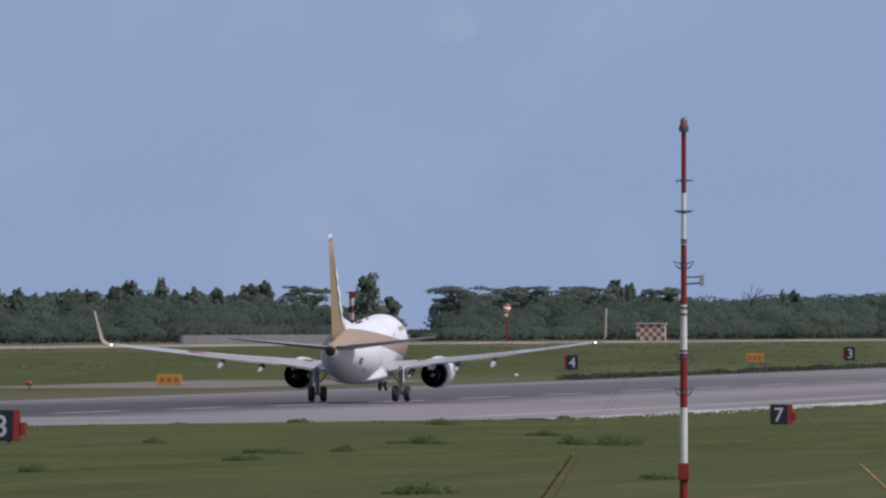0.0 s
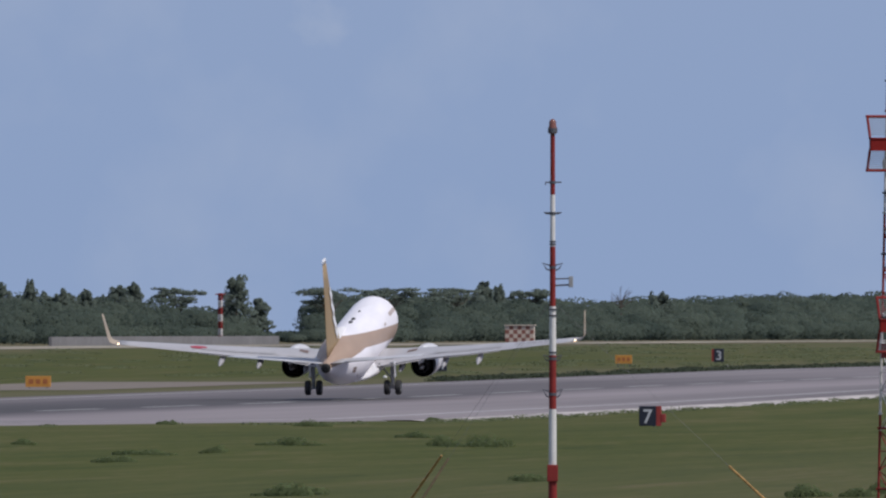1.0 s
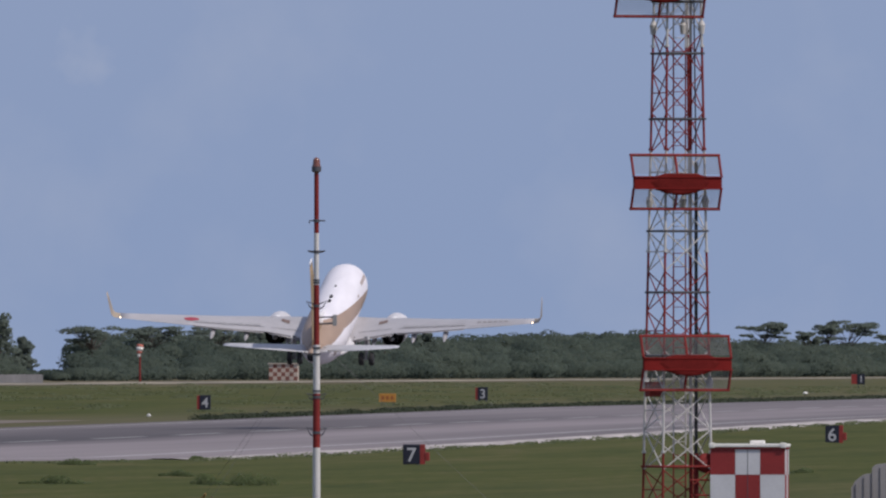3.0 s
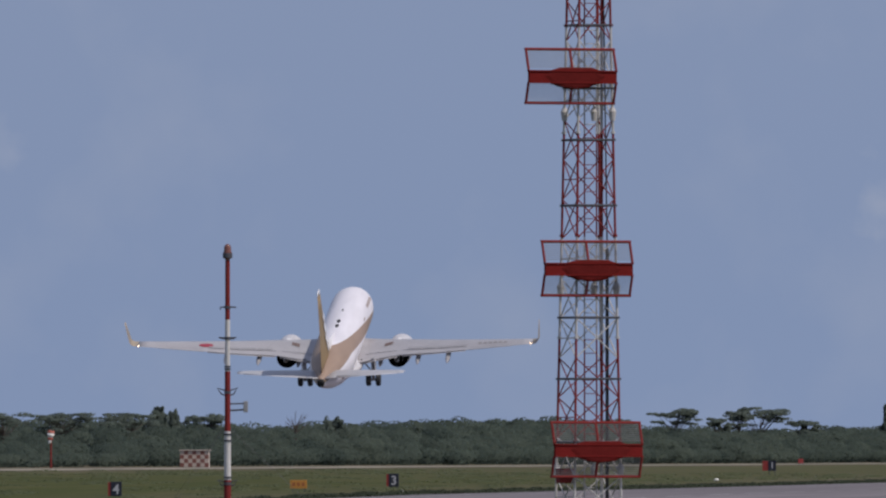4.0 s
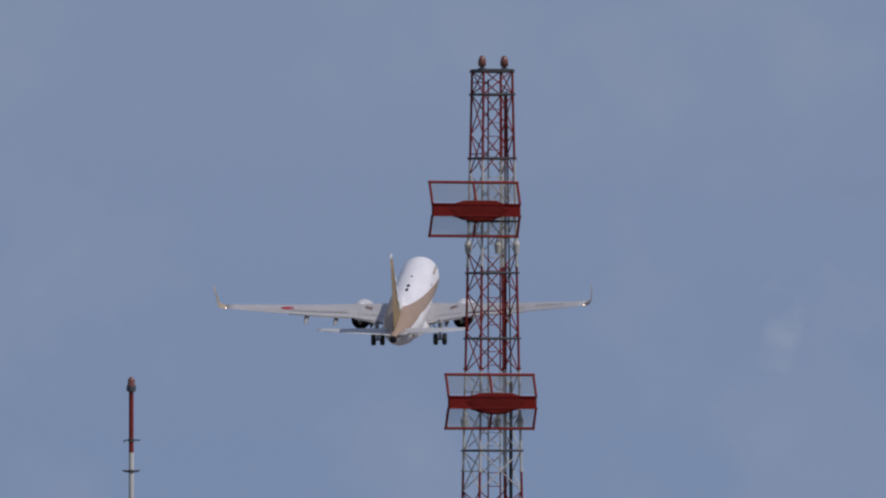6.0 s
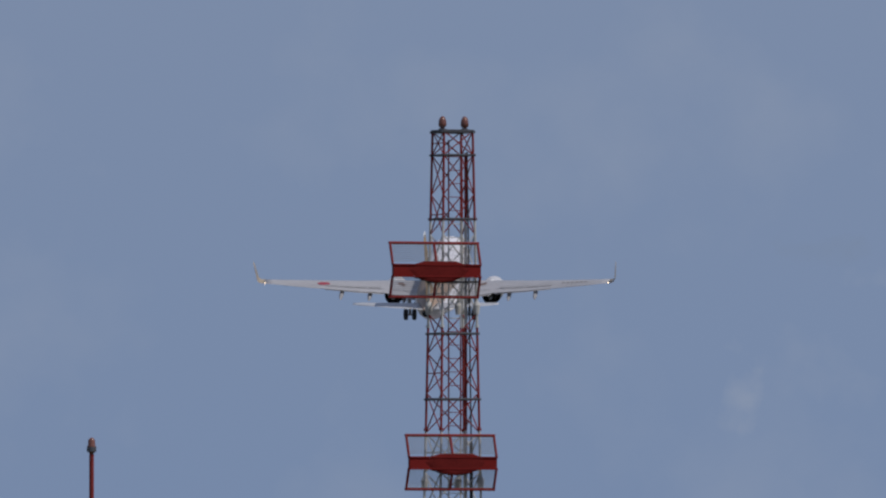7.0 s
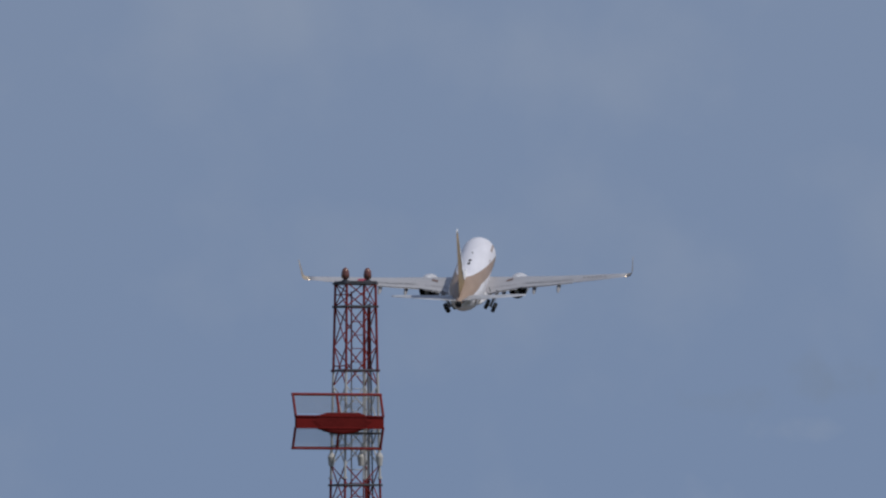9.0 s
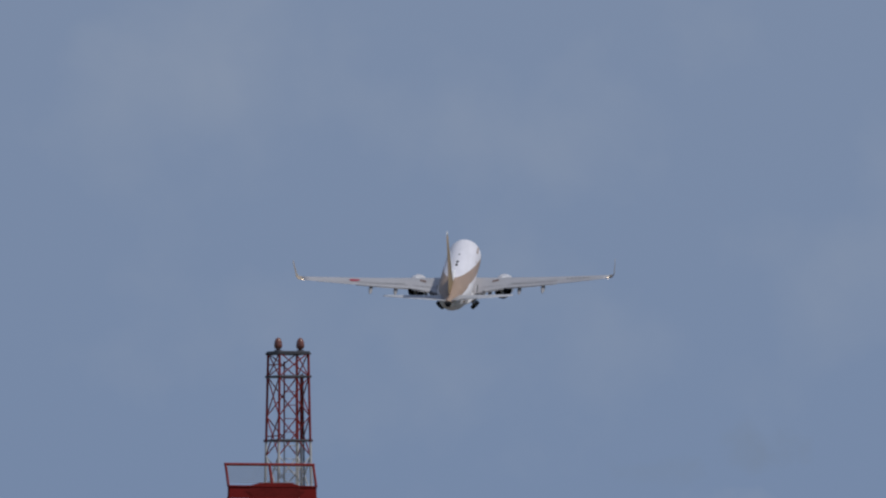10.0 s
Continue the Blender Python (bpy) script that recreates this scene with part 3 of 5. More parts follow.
def build_airliner():
    plane = thing("airliner")
    tagged(plane, "white and gold twin-jet airliner taking off from the runway", "airplane")
    rings = [[Vector((x, w * math.cos(2 * math.pi * k / 40), z + h * math.sin(2 * math.pi * k / 40))) for k in range(40)]
             for x, z, w, h in FUSELAGE]
    hull = part("fuselage", loft(rings), M_HULL, plane, "white fuselage with a gold sweep towards the tail", smooth=True)
    part("exhaust_outlet", lathe([(-15.45, 0.36), (-15.62, 0.35), (-15.85, 0.29), (-15.90, 0.22), (-15.86, 0.01)], Matrix.Translation((0, 0, 4.37)), 20), M_DARK, hull, "dark tail exhaust", smooth=True)
    # wing-body fairing
    fr = []
    for x, w, z0, z1 in ((6.6, 0.9, 1.55, 1.9), (5.2, 1.7, 1.32, 2.3), (2, 2.1, 1.2, 2.55), (-1.5, 2.1, 1.22, 2.5), (-3.6, 1.6, 1.38, 2.2), (-5.2, 0.7, 1.55, 1.8)):
        fr.append([Vector((x, w * math.cos(2 * math.pi * k / 24), (z0 + z1) / 2 + (z1 - z0) / 2 * math.sin(2 * math.pi * k / 24))) for k in range(24)])
    part("belly_fairing", loft(fr), M_NACELLE, hull, smooth=True)
    # fin: rings run upwards, the section lies level
    fin_rows = [(5.0, -7.6, 7.2, 0.07), (5.6, -8.3, 6.5, 0.065), (6.6, -9.5, 5.4, 0.058), (8.6, -11.3, 3.8, 0.055), (10.6, -12.9, 2.55, 0.055), (12.0, -14.0, 1.85, 0.055)]
    rr = []
    for z, xl, c, t in fin_rows:
        rr.append([Vector((p.x, p.z, z)) for p in section(0, 0, xl, c, t * c)])
    fin = part("fin", loft(rr), M_GOLD, plane, "tall gold tail fin", smooth=True)
    tip = [[Vector((p.x, p.z, z)) for p in section(0, 0, xl, c, t * c)] for z, xl, c, t in ((12.0, -13.97, 1.9, 0.075), (12.28, -14.15, 1.8, 0.07), (12.36, -14.4, 1.5, 0.04))]
    part("fin_tip", loft(tip), M_WHITE, fin, "white fin tip", smooth=True)
    dors = [[Vector((x, w, z0)), Vector((x, 0, z1)), Vector((x, -w, z0))] for x, w, z0, z1 in ((-3.6, 0.05, 5.4, 5.5), (-6.0, 0.16, 5.3, 5.9), (-8.2, 0.24, 5.2, 6.2), (-9.4, 0.22, 5.1, 6.4))]
    part("dorsal_fin", loft(dors), M_WHITE, fin)
    for sy in (1, -1):                 # emblem on the fin: plain slanted bars
        for z0, x0, ln, wd in ((9.6, -13.4, 2.0, 0.42), (8.6, -12.9, 2.6, 0.46), (7.5, -12.3, 2.8, 0.46), (6.5, -11.4, 2.0, 0.40)):
            bm = bmesh.new()
            q = [(x0, z0), (x0 + 0.4, z0 + wd), (x0 + 0.4 + ln * 0.5, z0 - ln * 0.4 + wd), (x0 + ln * 0.5, z0 - ln * 0.4)]
            bm.faces.new([bm.verts.new((x, sy * (0.245 - 0.024 * (z - 5.0)), z)) for x, z in q])
            part("emblem_bar", bm, M_WHITE, fin)
    for x, w in ((0.1, 0.20), (-1.4, 0.20), (3.6, 0.10)):   # blade antennas and vents on the crown
        bm = bmesh.new()
        bmesh.ops.create_uvsphere(bm, u_segments=14, v_segments=8, radius=1.0,
                                  matrix=Matrix.Translation((x, 0, 5.48)) @ Matrix.Diagonal((w * 2.6, w * 0.8, 0.12, 1)))
        part("crown_antenna", bm, M_DARK, hull, smooth=True)
    # lettering on the crown's side, as a plain bar
    for sy in (-1,):
        for x0, x1, a0, a1 in ((8.0, 11.0, 27, 36), (4.4, 5.3, 22, 27)):
            bm = bmesh.new()
            g = [[bm.verts.new((x, sy * 1.90 * math.cos(radians(a)), 3.5 + 2.02 * math.sin(radians(a)))) for a in (a0, (a0 + a1) / 2, a1)] for x in (x0, (x0 + x1) / 2, x1)]
            for i in range(2):
                for j in range(2):
                    bm.faces.new((g[i][j], g[i][j + 1], g[i + 1][j + 1], g[i + 1][j]))
            part("hull_lettering_bar", bm, M_MARKTAN, hull)
    for x0, x1, a0, a1 in ((-10.4, -9.6, -28, -12), (-8.6, -8.3, -40, -34)):   # small stains and an outflow valve by the tail
        bm = bmesh.new()
        q = []
        for x, a in ((x0, a0), (x1, a0), (x1, a1), (x0, a1)):
            t = list(zip(*reversed(FUSELAGE)))
            zc, hw, hh = [float(np.interp(x, t[0], t[k])) for k in (1, 2, 3)]
            q.append(bm.verts.new((x, -(hw + 0.02) * math.cos(radians(a)), zc + (hh + 0.02) * math.sin(radians(a)))))
        bm.faces.new(q)
        part("outflow_valve", bm, M_WALK, hull)
    wings = [(build_wing(plane, s), s) for s in (1, -1)]
    gears = []
    for s in (1, -1):
        pivot = (-1.0, s * 2.95, 2.35)
        bm = bar_mesh((0, 0, -1.85), (0, 0, 0.1), 0.13, 0.16, 14)
        add_bar(bm, (0, -0.62, -1.82), (0, 0.62, -1.82), 0.09, seg=12)
        add_bar(bm, (0, 0, -1.2), (0.15, -s * 1.0, 0.0), 0.06)
        add_bar(bm, (0, 0, -1.0), (0.9, 0, 0.0), 0.055)
        add_bar(bm, (-0.12, 0, -1.6), (-0.32, 0, -1.0), 0.045)
        add_bar(bm, (-0.32, 0, -1.0), (-0.1, 0, -0.5), 0.045)
        gear = part("main_landing_gear", bm, M_STRUT, plane, "twin-wheel main landing gear")
        gear.matrix_basis = Matrix.Translation(pivot)
        part("gear_door", box_mesh((-0.55, s * 0.20, -1.0), (0.45, s * 0.25, 0.05), 0.02), M_WHITE, gear)
        for o in (-0.42, 0.42):
            wheel("wheel", gear, 0, o, -1.80, 0.55, 0.40)
        gears.append((gear, pivot, s))
    bm = bar_mesh((0, 0, -1.35), (0, 0, 0.2), 0.08, 0.1)
    add_bar(bm, (0, -0.3, -1.32), (0, 0.3, -1.32), 0.05)
    add_bar(bm, (0, 0, -0.8), (0.8, 0, 0.1), 0.05)
    nose = part("nose_landing_gear", bm, M_STRUT, plane, "twin-wheel nose landing gear")
    nose.matrix_basis = Matrix.Translation((11.4, 0, 1.68))
    for o in (-0.22, 0.22):
        wheel("wheel", nose, 0, o, -1.32, 0.34, 0.2)
    for sy in (1, -1):
        part("gear_door", box_mesh((-0.9, sy * 0.42, -0.55), (0.9, sy * 0.45, 0.1), 0.01), M_WHITE, nose)
    return plane, wings, gears, nose


airliner, wings, main_gears, nose_gear = build_airliner()

# ---------------------------------------------------------------- glide path tower
def banded(z, edges, mats):
    k = 0
    while k < len(edges) and z < edges[k]:
        k += 1
    return mats[k % 2]


TOWER_BASE = 0.85
TOWER_EDGES = [14.87, 12.40, 10.03, 7.68, 5.30, 3.06]


def build_tower():
    tower = thing("antenna_tower", pose(13.85, 403.0, TOWER_BASE, 0, 0, 20))
    tagged(tower, "red and white lattice tower with three red antennas", "tower")
    top = 16.92 - TOWER_BASE

    def half(z):
        return 0.355 + (top - z) * 0.0172
    corners = [(1, 1), (-1, 1), (-1, -1), (1, -1)]

    def at(c, z):
        return Vector((c[0] * half(z), c[1] * half(z), z))
    levels = [0.0] + [e - TOWER_BASE for e in reversed(TOWER_EDGES)] + [top]
    for c in corners:
        for k, (z0, z1) in enumerate(zip(levels, levels[1:])):
            bm = bar_mesh(at(c, z0), at(c, z1), 0.030, seg=8)
            add_bar(bm, at(c, z0), at(c, z0 + 0.05), 0.055, seg=8)
            part("leg", bm, (M_RED, M_TWHITE)[k % 2], tower)
    pitch = (16.37 - TOWER_BASE) / 17
    zs = [pitch * k for k in range(18)] + [top]
    for z0, z1 in zip(zs, zs[1:]):
        mat = banded((z0 + z1) / 2 + TOWER_BASE, TOWER_EDGES, (M_RED, M_TWHITE))
        for k in range(4):
            a, b = corners[k], corners[(k + 1) % 4]
            bm = bar_mesh(at(a, z0), at(b, z1), 0.0145, seg=6)
            add_bar(bm, at(b, z0), at(a, z1), 0.0145, seg=6)
            part("cross_brace", bm, mat, tower)
            if k == 1 and round(z0 / pitch) % 2:
                part("strut", bar_mesh(at(a, (z0 + z1) / 2), at(b, (z0 + z1) / 2), 0.013, seg=6), mat, tower)
    for z in (16.90, 16.37, 14.90, 13.45, 12.26, 10.75, 9.4, 8.17, 6.76, 5.3, 2.75, 1.35):
        bm = bmesh.new()
        zz = z - TOWER_BASE
        for k in range(4):
            a, b = at(corners[k], zz), at(corners[(k + 1) % 4], zz)
            d = (b - a).normalized() * 0.06
            add_bar(bm, a - d, b + d, 0.026, seg=6)
        part("ring_frame", bm, M_STEEL if z > 3 else M_RED, tower, "dark steel ring")
    bm = box_mesh((-half(top) - 0.03, -half(top) - 0.03, top), (half(top) + 0.03, half(top) + 0.03, top + 0.035), 0.008)
    part("top_plate", bm, M_STEEL, tower)
    for x in (-0.25, 0.30):                           # obstruction lamps
        m = Matrix.Translation((x, 0, top + 0.035)) @ pose(0, 0, 0, 0, -90, 0)
        lamp = part("obstruction_lamp", lathe([(0.0, 0.02), (0.0, 0.045), (0.06, 0.05), (0.07, 0.085), (0.14, 0.095), (0.22, 0.085), (0.29, 0.055), (0.315, 0.01)], m, 16), M_LENS, tower, "red glass obstruction lamp", smooth=True)
        part("lamp_collar", lathe([(0.0, 0.05), (0.0, 0.09), (0.03, 0.09), (0.03, 0.05)], m, 14), M_STEEL, lamp)
    # ladder inside and cable tray on the front
    for z0, z1 in zip(levels, levels[1:]):
        bm = bmesh.new()
        for x in (-0.05, 0.25):
            add_bar(bm, (x, 0.12, z0), (x, 0.12, min(z1, top - 0.2)), 0.018, seg=6)
        for k in range(50):
            z = 0.3 + k * 0.31
            if z0 <= z < z1:
                add_bar(bm, (-0.05, 0.12, z), (0.25, 0.12, z), 0.010, seg=5)
        part("ladder", bm, banded((z0 + z1) / 2 + TOWER_BASE, TOWER_EDGES, (M_RED, M_TWHITE)), tower, "narrow painted ladder")
    for z0, z1 in zip(levels, levels[1:]):
        mat = banded((z0 + z1) / 2 + TOWER_BASE, TOWER_EDGES, (M_RED, M_TWHITE))
        part("cable_tray", box_mesh((0.22, -0.22, z0), (0.275, -0.17, min(z1, top - 0.5)), 0.006), mat, tower)
    part("cable_guard", bar_mesh((0.35, -0.28, 0.0), (0.35, -0.28, 2.2), 0.06, seg=10), M_RED, tower, "red guard tube round the cable")
    bm = bar_mesh((0.35, -0.28, 2.2), (0.35, -0.28, 8.9), 0.042, seg=8)
    add_bar(bm, (0.35, -0.28, 8.9), (0.28, -0.2, 15.6), 0.018, seg=6)
    part("feed_cable", bm, M_CABLE, tower, "thick black feed cable")
    m = Matrix.Translation((0.54, -0.45, 2.83 - TOWER_BASE)) @ pose(0, 0, 0, 0, 0, 90)
    part("junction_drum", lathe([(-0.10, 0.02), (-0.10, 0.20), (-0.06, 0.23), (0.10, 0.23), (0.12, 0.02)], m, 24), M_RED, tower, "red round junction box", smooth=True)
    part("junction_box", box_mesh((-0.82, -0.30, 4.36 - TOWER_BASE), (-0.42, -0.02, 4.70 - TOWER_BASE), 0.02), M_RED, tower, "red junction box on the leg")
    for z in (2.44, 2.09):
        part("bracket_arm", bar_mesh((0.1, -0.5, z - TOWER_BASE), (0.95, -0.55, z - TOWER_BASE), 0.02, seg=6), M_RED, tower)

    for z, ox, drop in ((13.71, -0.70, 0.83), (9.29, -0.33, 0.44), (5.13, -0.12, 0.45)):
        zz = z - TOWER_BASE
        y0 = -half(zz) - 0.34                          # the beam stands before the tower's face
        W, H, dy = 1.085, 0.62, 0.17

        def P(x, y, q):
            return (ox + x, y0 + y, zz + q)
        ant = part("glide_antenna", box_mesh(P(-W, -0.05, -0.155), P(W, 0.05, 0.115), 0.02), M_BEAM, tower, "red corner-reflector antenna")
        for q in (-0.155, 0.115):
            part("beam_lip", box_mesh(P(-W - 0.01, -0.075, q - 0.018), P(W + 0.01, 0.06, q + 0.018), 0.006), M_BEAM, ant)
        # radome: a faceted lens, deeper below the beam than above it
        outline = [(-0.80, 0.0), (-0.66, 0.11), (-0.34, 0.195), (0.46, 0.20), (0.64, 0.14), (0.80, 0.0), (0.64, -0.16), (0.36, -0.265), (0.02, -0.305), (-0.30, -0.265), (-0.62, -0.16)]
        rings = [[Vector(P(0.04 + x * f, y, q * f)) for x, q in outline] for y, f in ((-0.062, 0.80), (-0.05, 0.94), (0.02, 1.0), (0.16, 0.96), (0.22, 0.7))]
        part("radome", loft(rings), M_RADOME, ant, "bulging red radome")
        for sgn in (1, -1):
            part("reflector_rail", bar_mesh(P(-W - 0.03, dy, sgn * H), P(W + 0.03, dy, sgn * H), 0.032, seg=6), M_RED, ant)
            for x in (-W, 0.0, W):
                part("reflector_arm", bar_mesh(P(x, 0, sgn * 0.14), P(x, dy, sgn * H), 0.030, seg=6), M_RED, ant)
            for k in range(9):
                f = (k + 0.7) / 9.6
                q = sgn * (0.17 + f * (H - 0.17))
                part("reflector_rod", bar_mesh(P(-W, dy * f, q), P(W, dy * f, q), 0.0075, seg=5), M_ROD, ant)
        for x in (-0.35, 0.35):
            part("mounting_arm", bar_mesh(P(x - ox, 0.03, 0.0), (x, -half(zz), zz), 0.03, seg=6), M_RED, ant)
        for p in (at(corners[1], zz - drop), Vector((0.10, -0.10, zz - drop)), at(corners[3], zz - drop)):
            # pale insulator below each antenna: a skirted pot with a neck
            bm = bar_mesh(p - Vector((0, 0, 0.18)), p + Vector((0, 0, 0.03)), 0.060, 0.088, 12)
            add_bar(bm, p + Vector((0, 0, 0.03)), p + Vector((0, 0, 0.12)), 0.088, 0.05, 12)
            add_bar(bm, p + Vector((0, 0, 0.12)), p + Vector((0, 0, 0.24)), 0.034, seg=8)
            part("insulator", bm, M_TWHITE, tower, "pale grey insulator")


build_tower()


# ---------------------------------------------------------------- chequered hut
def build_hut():
    hut = thing("equipment_hut", pose(15.43, 401.0, 0.85, 0, 0, -4.5))
    tagged(hut, "small red and white chequered equipment hut beside the tower", "hut")
    w, d, h = 1.71, 2.0, 2.31
    rows = (0.0, 0.94, 1.73, h)
    part("body", box_mesh((-w / 2 + 0.02, -d / 2 + 0.02, 0), (w / 2 - 0.02, d / 2 - 0.02, h)), M_CHECKWHITE, hut)
    for i in range(3):
        for j in range(3):
            mat = M_CHECKRED if (i + j) % 2 == 0 else M_CHECKWHITE
            z0, z1 = rows[j], rows[j + 1]
            x0, x1 = -w / 2 + i * w / 3, -w / 2 + (i + 1) * w / 3
            part("panel", box_mesh((x0 + 0.003, -d / 2 - 0.012, z0 + 0.003), (x1 - 0.003, -d / 2 + 0.018, z1 - 0.003), 0.004), mat, hut)
            y0, y1 = -d / 2 + i * d / 3, -d / 2 + (i + 1) * d / 3
            part("panel", box_mesh((w / 2 - 0.018, y0 + 0.003, z0 + 0.003), (w / 2 + 0.012, y1 - 0.003, z1 - 0.003), 0.004), M_CHECKWHITE if (i + j) % 2 == 0 else M_CHECKRED, hut)
    part("seam", box_mesh((-0.006, -d / 2 - 0.016, 0.0), (0.006, -d / 2 - 0.011, h)), M_STEEL, hut)
    roof = part("roof", box_mesh((-w / 2 - 0.02, -d / 2 - 0.06, h + 0.05), (w / 2 + 0.05, d / 2 + 0.06, h + 0.12), 0.02), M_ROOF, hut, "white flat roof slab")
    part("roof_rim", box_mesh((-w / 2 - 0.012, -d / 2 - 0.04, h), (w / 2 + 0.03, d / 2 + 0.04, h + 0.05), 0.01), M_CHECKRED, roof)
    for s in (1, -1):
        part("roof_corner", box_mesh((s * (w / 2 - 0.04) - 0.07, -d / 2 - 0.08, h + 0.03), (s * (w / 2 - 0.04) + 0.07, -d / 2 + 0.1, h + 0.15), 0.03), M_ROOF, roof)
    bm = bmesh.new()
    add_box(bm, (0.02, -0.3, h + 0.12), (0.36, 0.1, h + 0.20), 0.04)
    part("roof_vent", bm, M_ROOF, roof, "white roof vent")


build_hut()


# ---------------------------------------------------------------- monitor mast with its stays
def build_mast():
    base = 0.82
    mast = thing("monitor_mast", pose(5.43, 395.0, base))
    tagged(mast, "slim red and white banded mast with a lamp on top", "mast")
    edges = [(0.0, 1.59, 0.100, M_RED), (1.97, 3.22, 0.088, M_MASTWHITE), (3.22, 4.44, 0.083, M_RED), (4.44, 5.54, 0.078, M_MASTWHITE),
             (5.54, 6.89, 0.066, M_RED), (6.89, 8.06, 0.058, M_MASTWHITE), (8.06, 9.40, 0.055, M_RED)]
    for z0, z1, r, mat in edges:
        part("tube", bar_mesh((0, 0, max(0, z0 - base)), (0, 0, z1 - base), r, r * 0.97, 18), mat, mast, smooth=False)
    bm = box_mesh((-0.125, -0.13, 1.59 - base), (0.118, 0.12, 1.97 - base), 0.02)
    part("joint_box", bm, M_RED, mast, "red joint box")
    m = Matrix.Translation((0, 0, 9.40 - base)) @ pose(0, 0, 0, 0, -90, 0)
    lamp = part("obstruction_lamp", lathe([(0.0, 0.05), (0.02, 0.05), (0.05, 0.095), (0.17, 0.10), (0.20, 0.085), (0.30, 0.08), (0.35, 0.05), (0.37, 0.01)], m, 18), M_LENS, mast, "dull red obstruction lamp", smooth=True)
    part("lamp_collar", lathe([(0.05, 0.10), (0.05, 0.11), (0.16, 0.11), (0.16, 0.10)], m, 18), M_STEEL, lamp)
    for z, w, up in ((8.34, 0.20, 0.0), (7.64, 0.20, 0.02), (6.42, 0.23, -0.12), (4.36, 0.22, 0.10), (3.56, 0.22, 0.14)):
        zz = z - base
        collar = part("bracket_collar", bar_mesh((0, 0, zz - 0.03), (0, 0, zz + 0.03), 0.092 if z < 6 else 0.074, seg=14), M_STEEL, mast, "thin dark bracket with two arms")
        for s in (1, -1):              # each arm is one bent rod, out along the bottom and back along the top
            pts = [(0.05 * s, zz - abs(up) * 0.6), (0.14 * s, zz - abs(up) * 0.3), (w * s, zz + abs(up) * 0.8), (0.05 * s, zz + abs(up) * 0.35)]
            if up == 0.0:
                pts = [(-0.16, zz - 0.06), (-0.16, zz), (-0.05, zz)] if s < 0 else [(0.05, zz), (w, zz)]
            part("bracket_arm", bent_rod([Vector((x, 0, q)) for x, q in pts], 0.016), M_STEEL, collar)
    for z in (5.47, 5.33, 4.50, 7.0, 6.94):
        part("clamp_ring", bar_mesh((0, 0, z - base - 0.02), (0, 0, z - base + 0.02), 0.092 if z < 6 else 0.072, seg=18), M_STEEL, mast)
    zz = 6.07 - base
    bm = bar_mesh((0.05, 0, zz + 0.09), (0.40, 0, zz + 0.10), 0.016, seg=6)
    add_bar(bm, (0.05, 0, zz - 0.06), (0.40, 0, zz - 0.04), 0.02, seg=6)
    arm = part("side_arm", bm, M_STEEL, mast, "short double side arm")
    part("sensor_box", box_mesh((0.36, -0.06, zz - 0.10), (0.46, 0.06, zz + 0.15), 0.015), M_STRUT, arm, "grey sensor box")
    # stays: thin wires with yellow guards at their feet
    for tx, ty, z_top, ground, g, skin in ((2.20, 392.5, 5.75, 0.80, 1.71, M_OLDGUARD), (2.00, 399.5, 5.75, 0.78, 2.08, M_YELLOW),
                                           (10.6, 393.0, 5.65, 0.80, 1.75, M_YELLOW)):
        stay = thing("stay_wire", pose(tx, ty, ground))
        tagged(stay, "thin stay wire with a weathered guard tube at its foot", "wire", group="stays of the mast")
        a = Vector((5.43 - tx, 395.0 - ty, z_top - ground))
        part("wire", bar_mesh((0, 0, 0), a, 0.003, seg=5), M_STEEL, stay)
        n = a.normalized()
        part("guard_tube", bar_mesh(n * 0.05, n * g, 0.032, 0.026, 10), skin, stay, "weathered yellow guard tube" if skin is M_YELLOW else "dark rusty guard tube")
        part("anchor", box_mesh((-0.12, -0.12, -0.1), (0.12, 0.12, 0.08), 0.02), M_CONCRETE, stay)


build_mast()


# ---------------------------------------------------------------- signs along the runway
def numeral(text, size, parent, mat, where):
    cu = bpy.data.curves.new("numeral", "FONT")
    cu.body, cu.size, cu.align_x, cu.align_y, cu.extrude = text, size, "CENTER", "CENTER", 0.006
    cu.offset = 0.012
    ob = bpy.data.objects.new("numeral", cu)
    scene.collection.objects.link(ob)
    me = bpy.data.meshes.new_from_object(ob.evaluated_get(bpy.context.evaluated_depsgraph_get()))
    bpy.data.objects.remove(ob)
    me.materials.clear()
    me.materials.append(mat)
    t = new("numeral", me)
    t.parent = parent
    t.matrix_basis = where
    return t


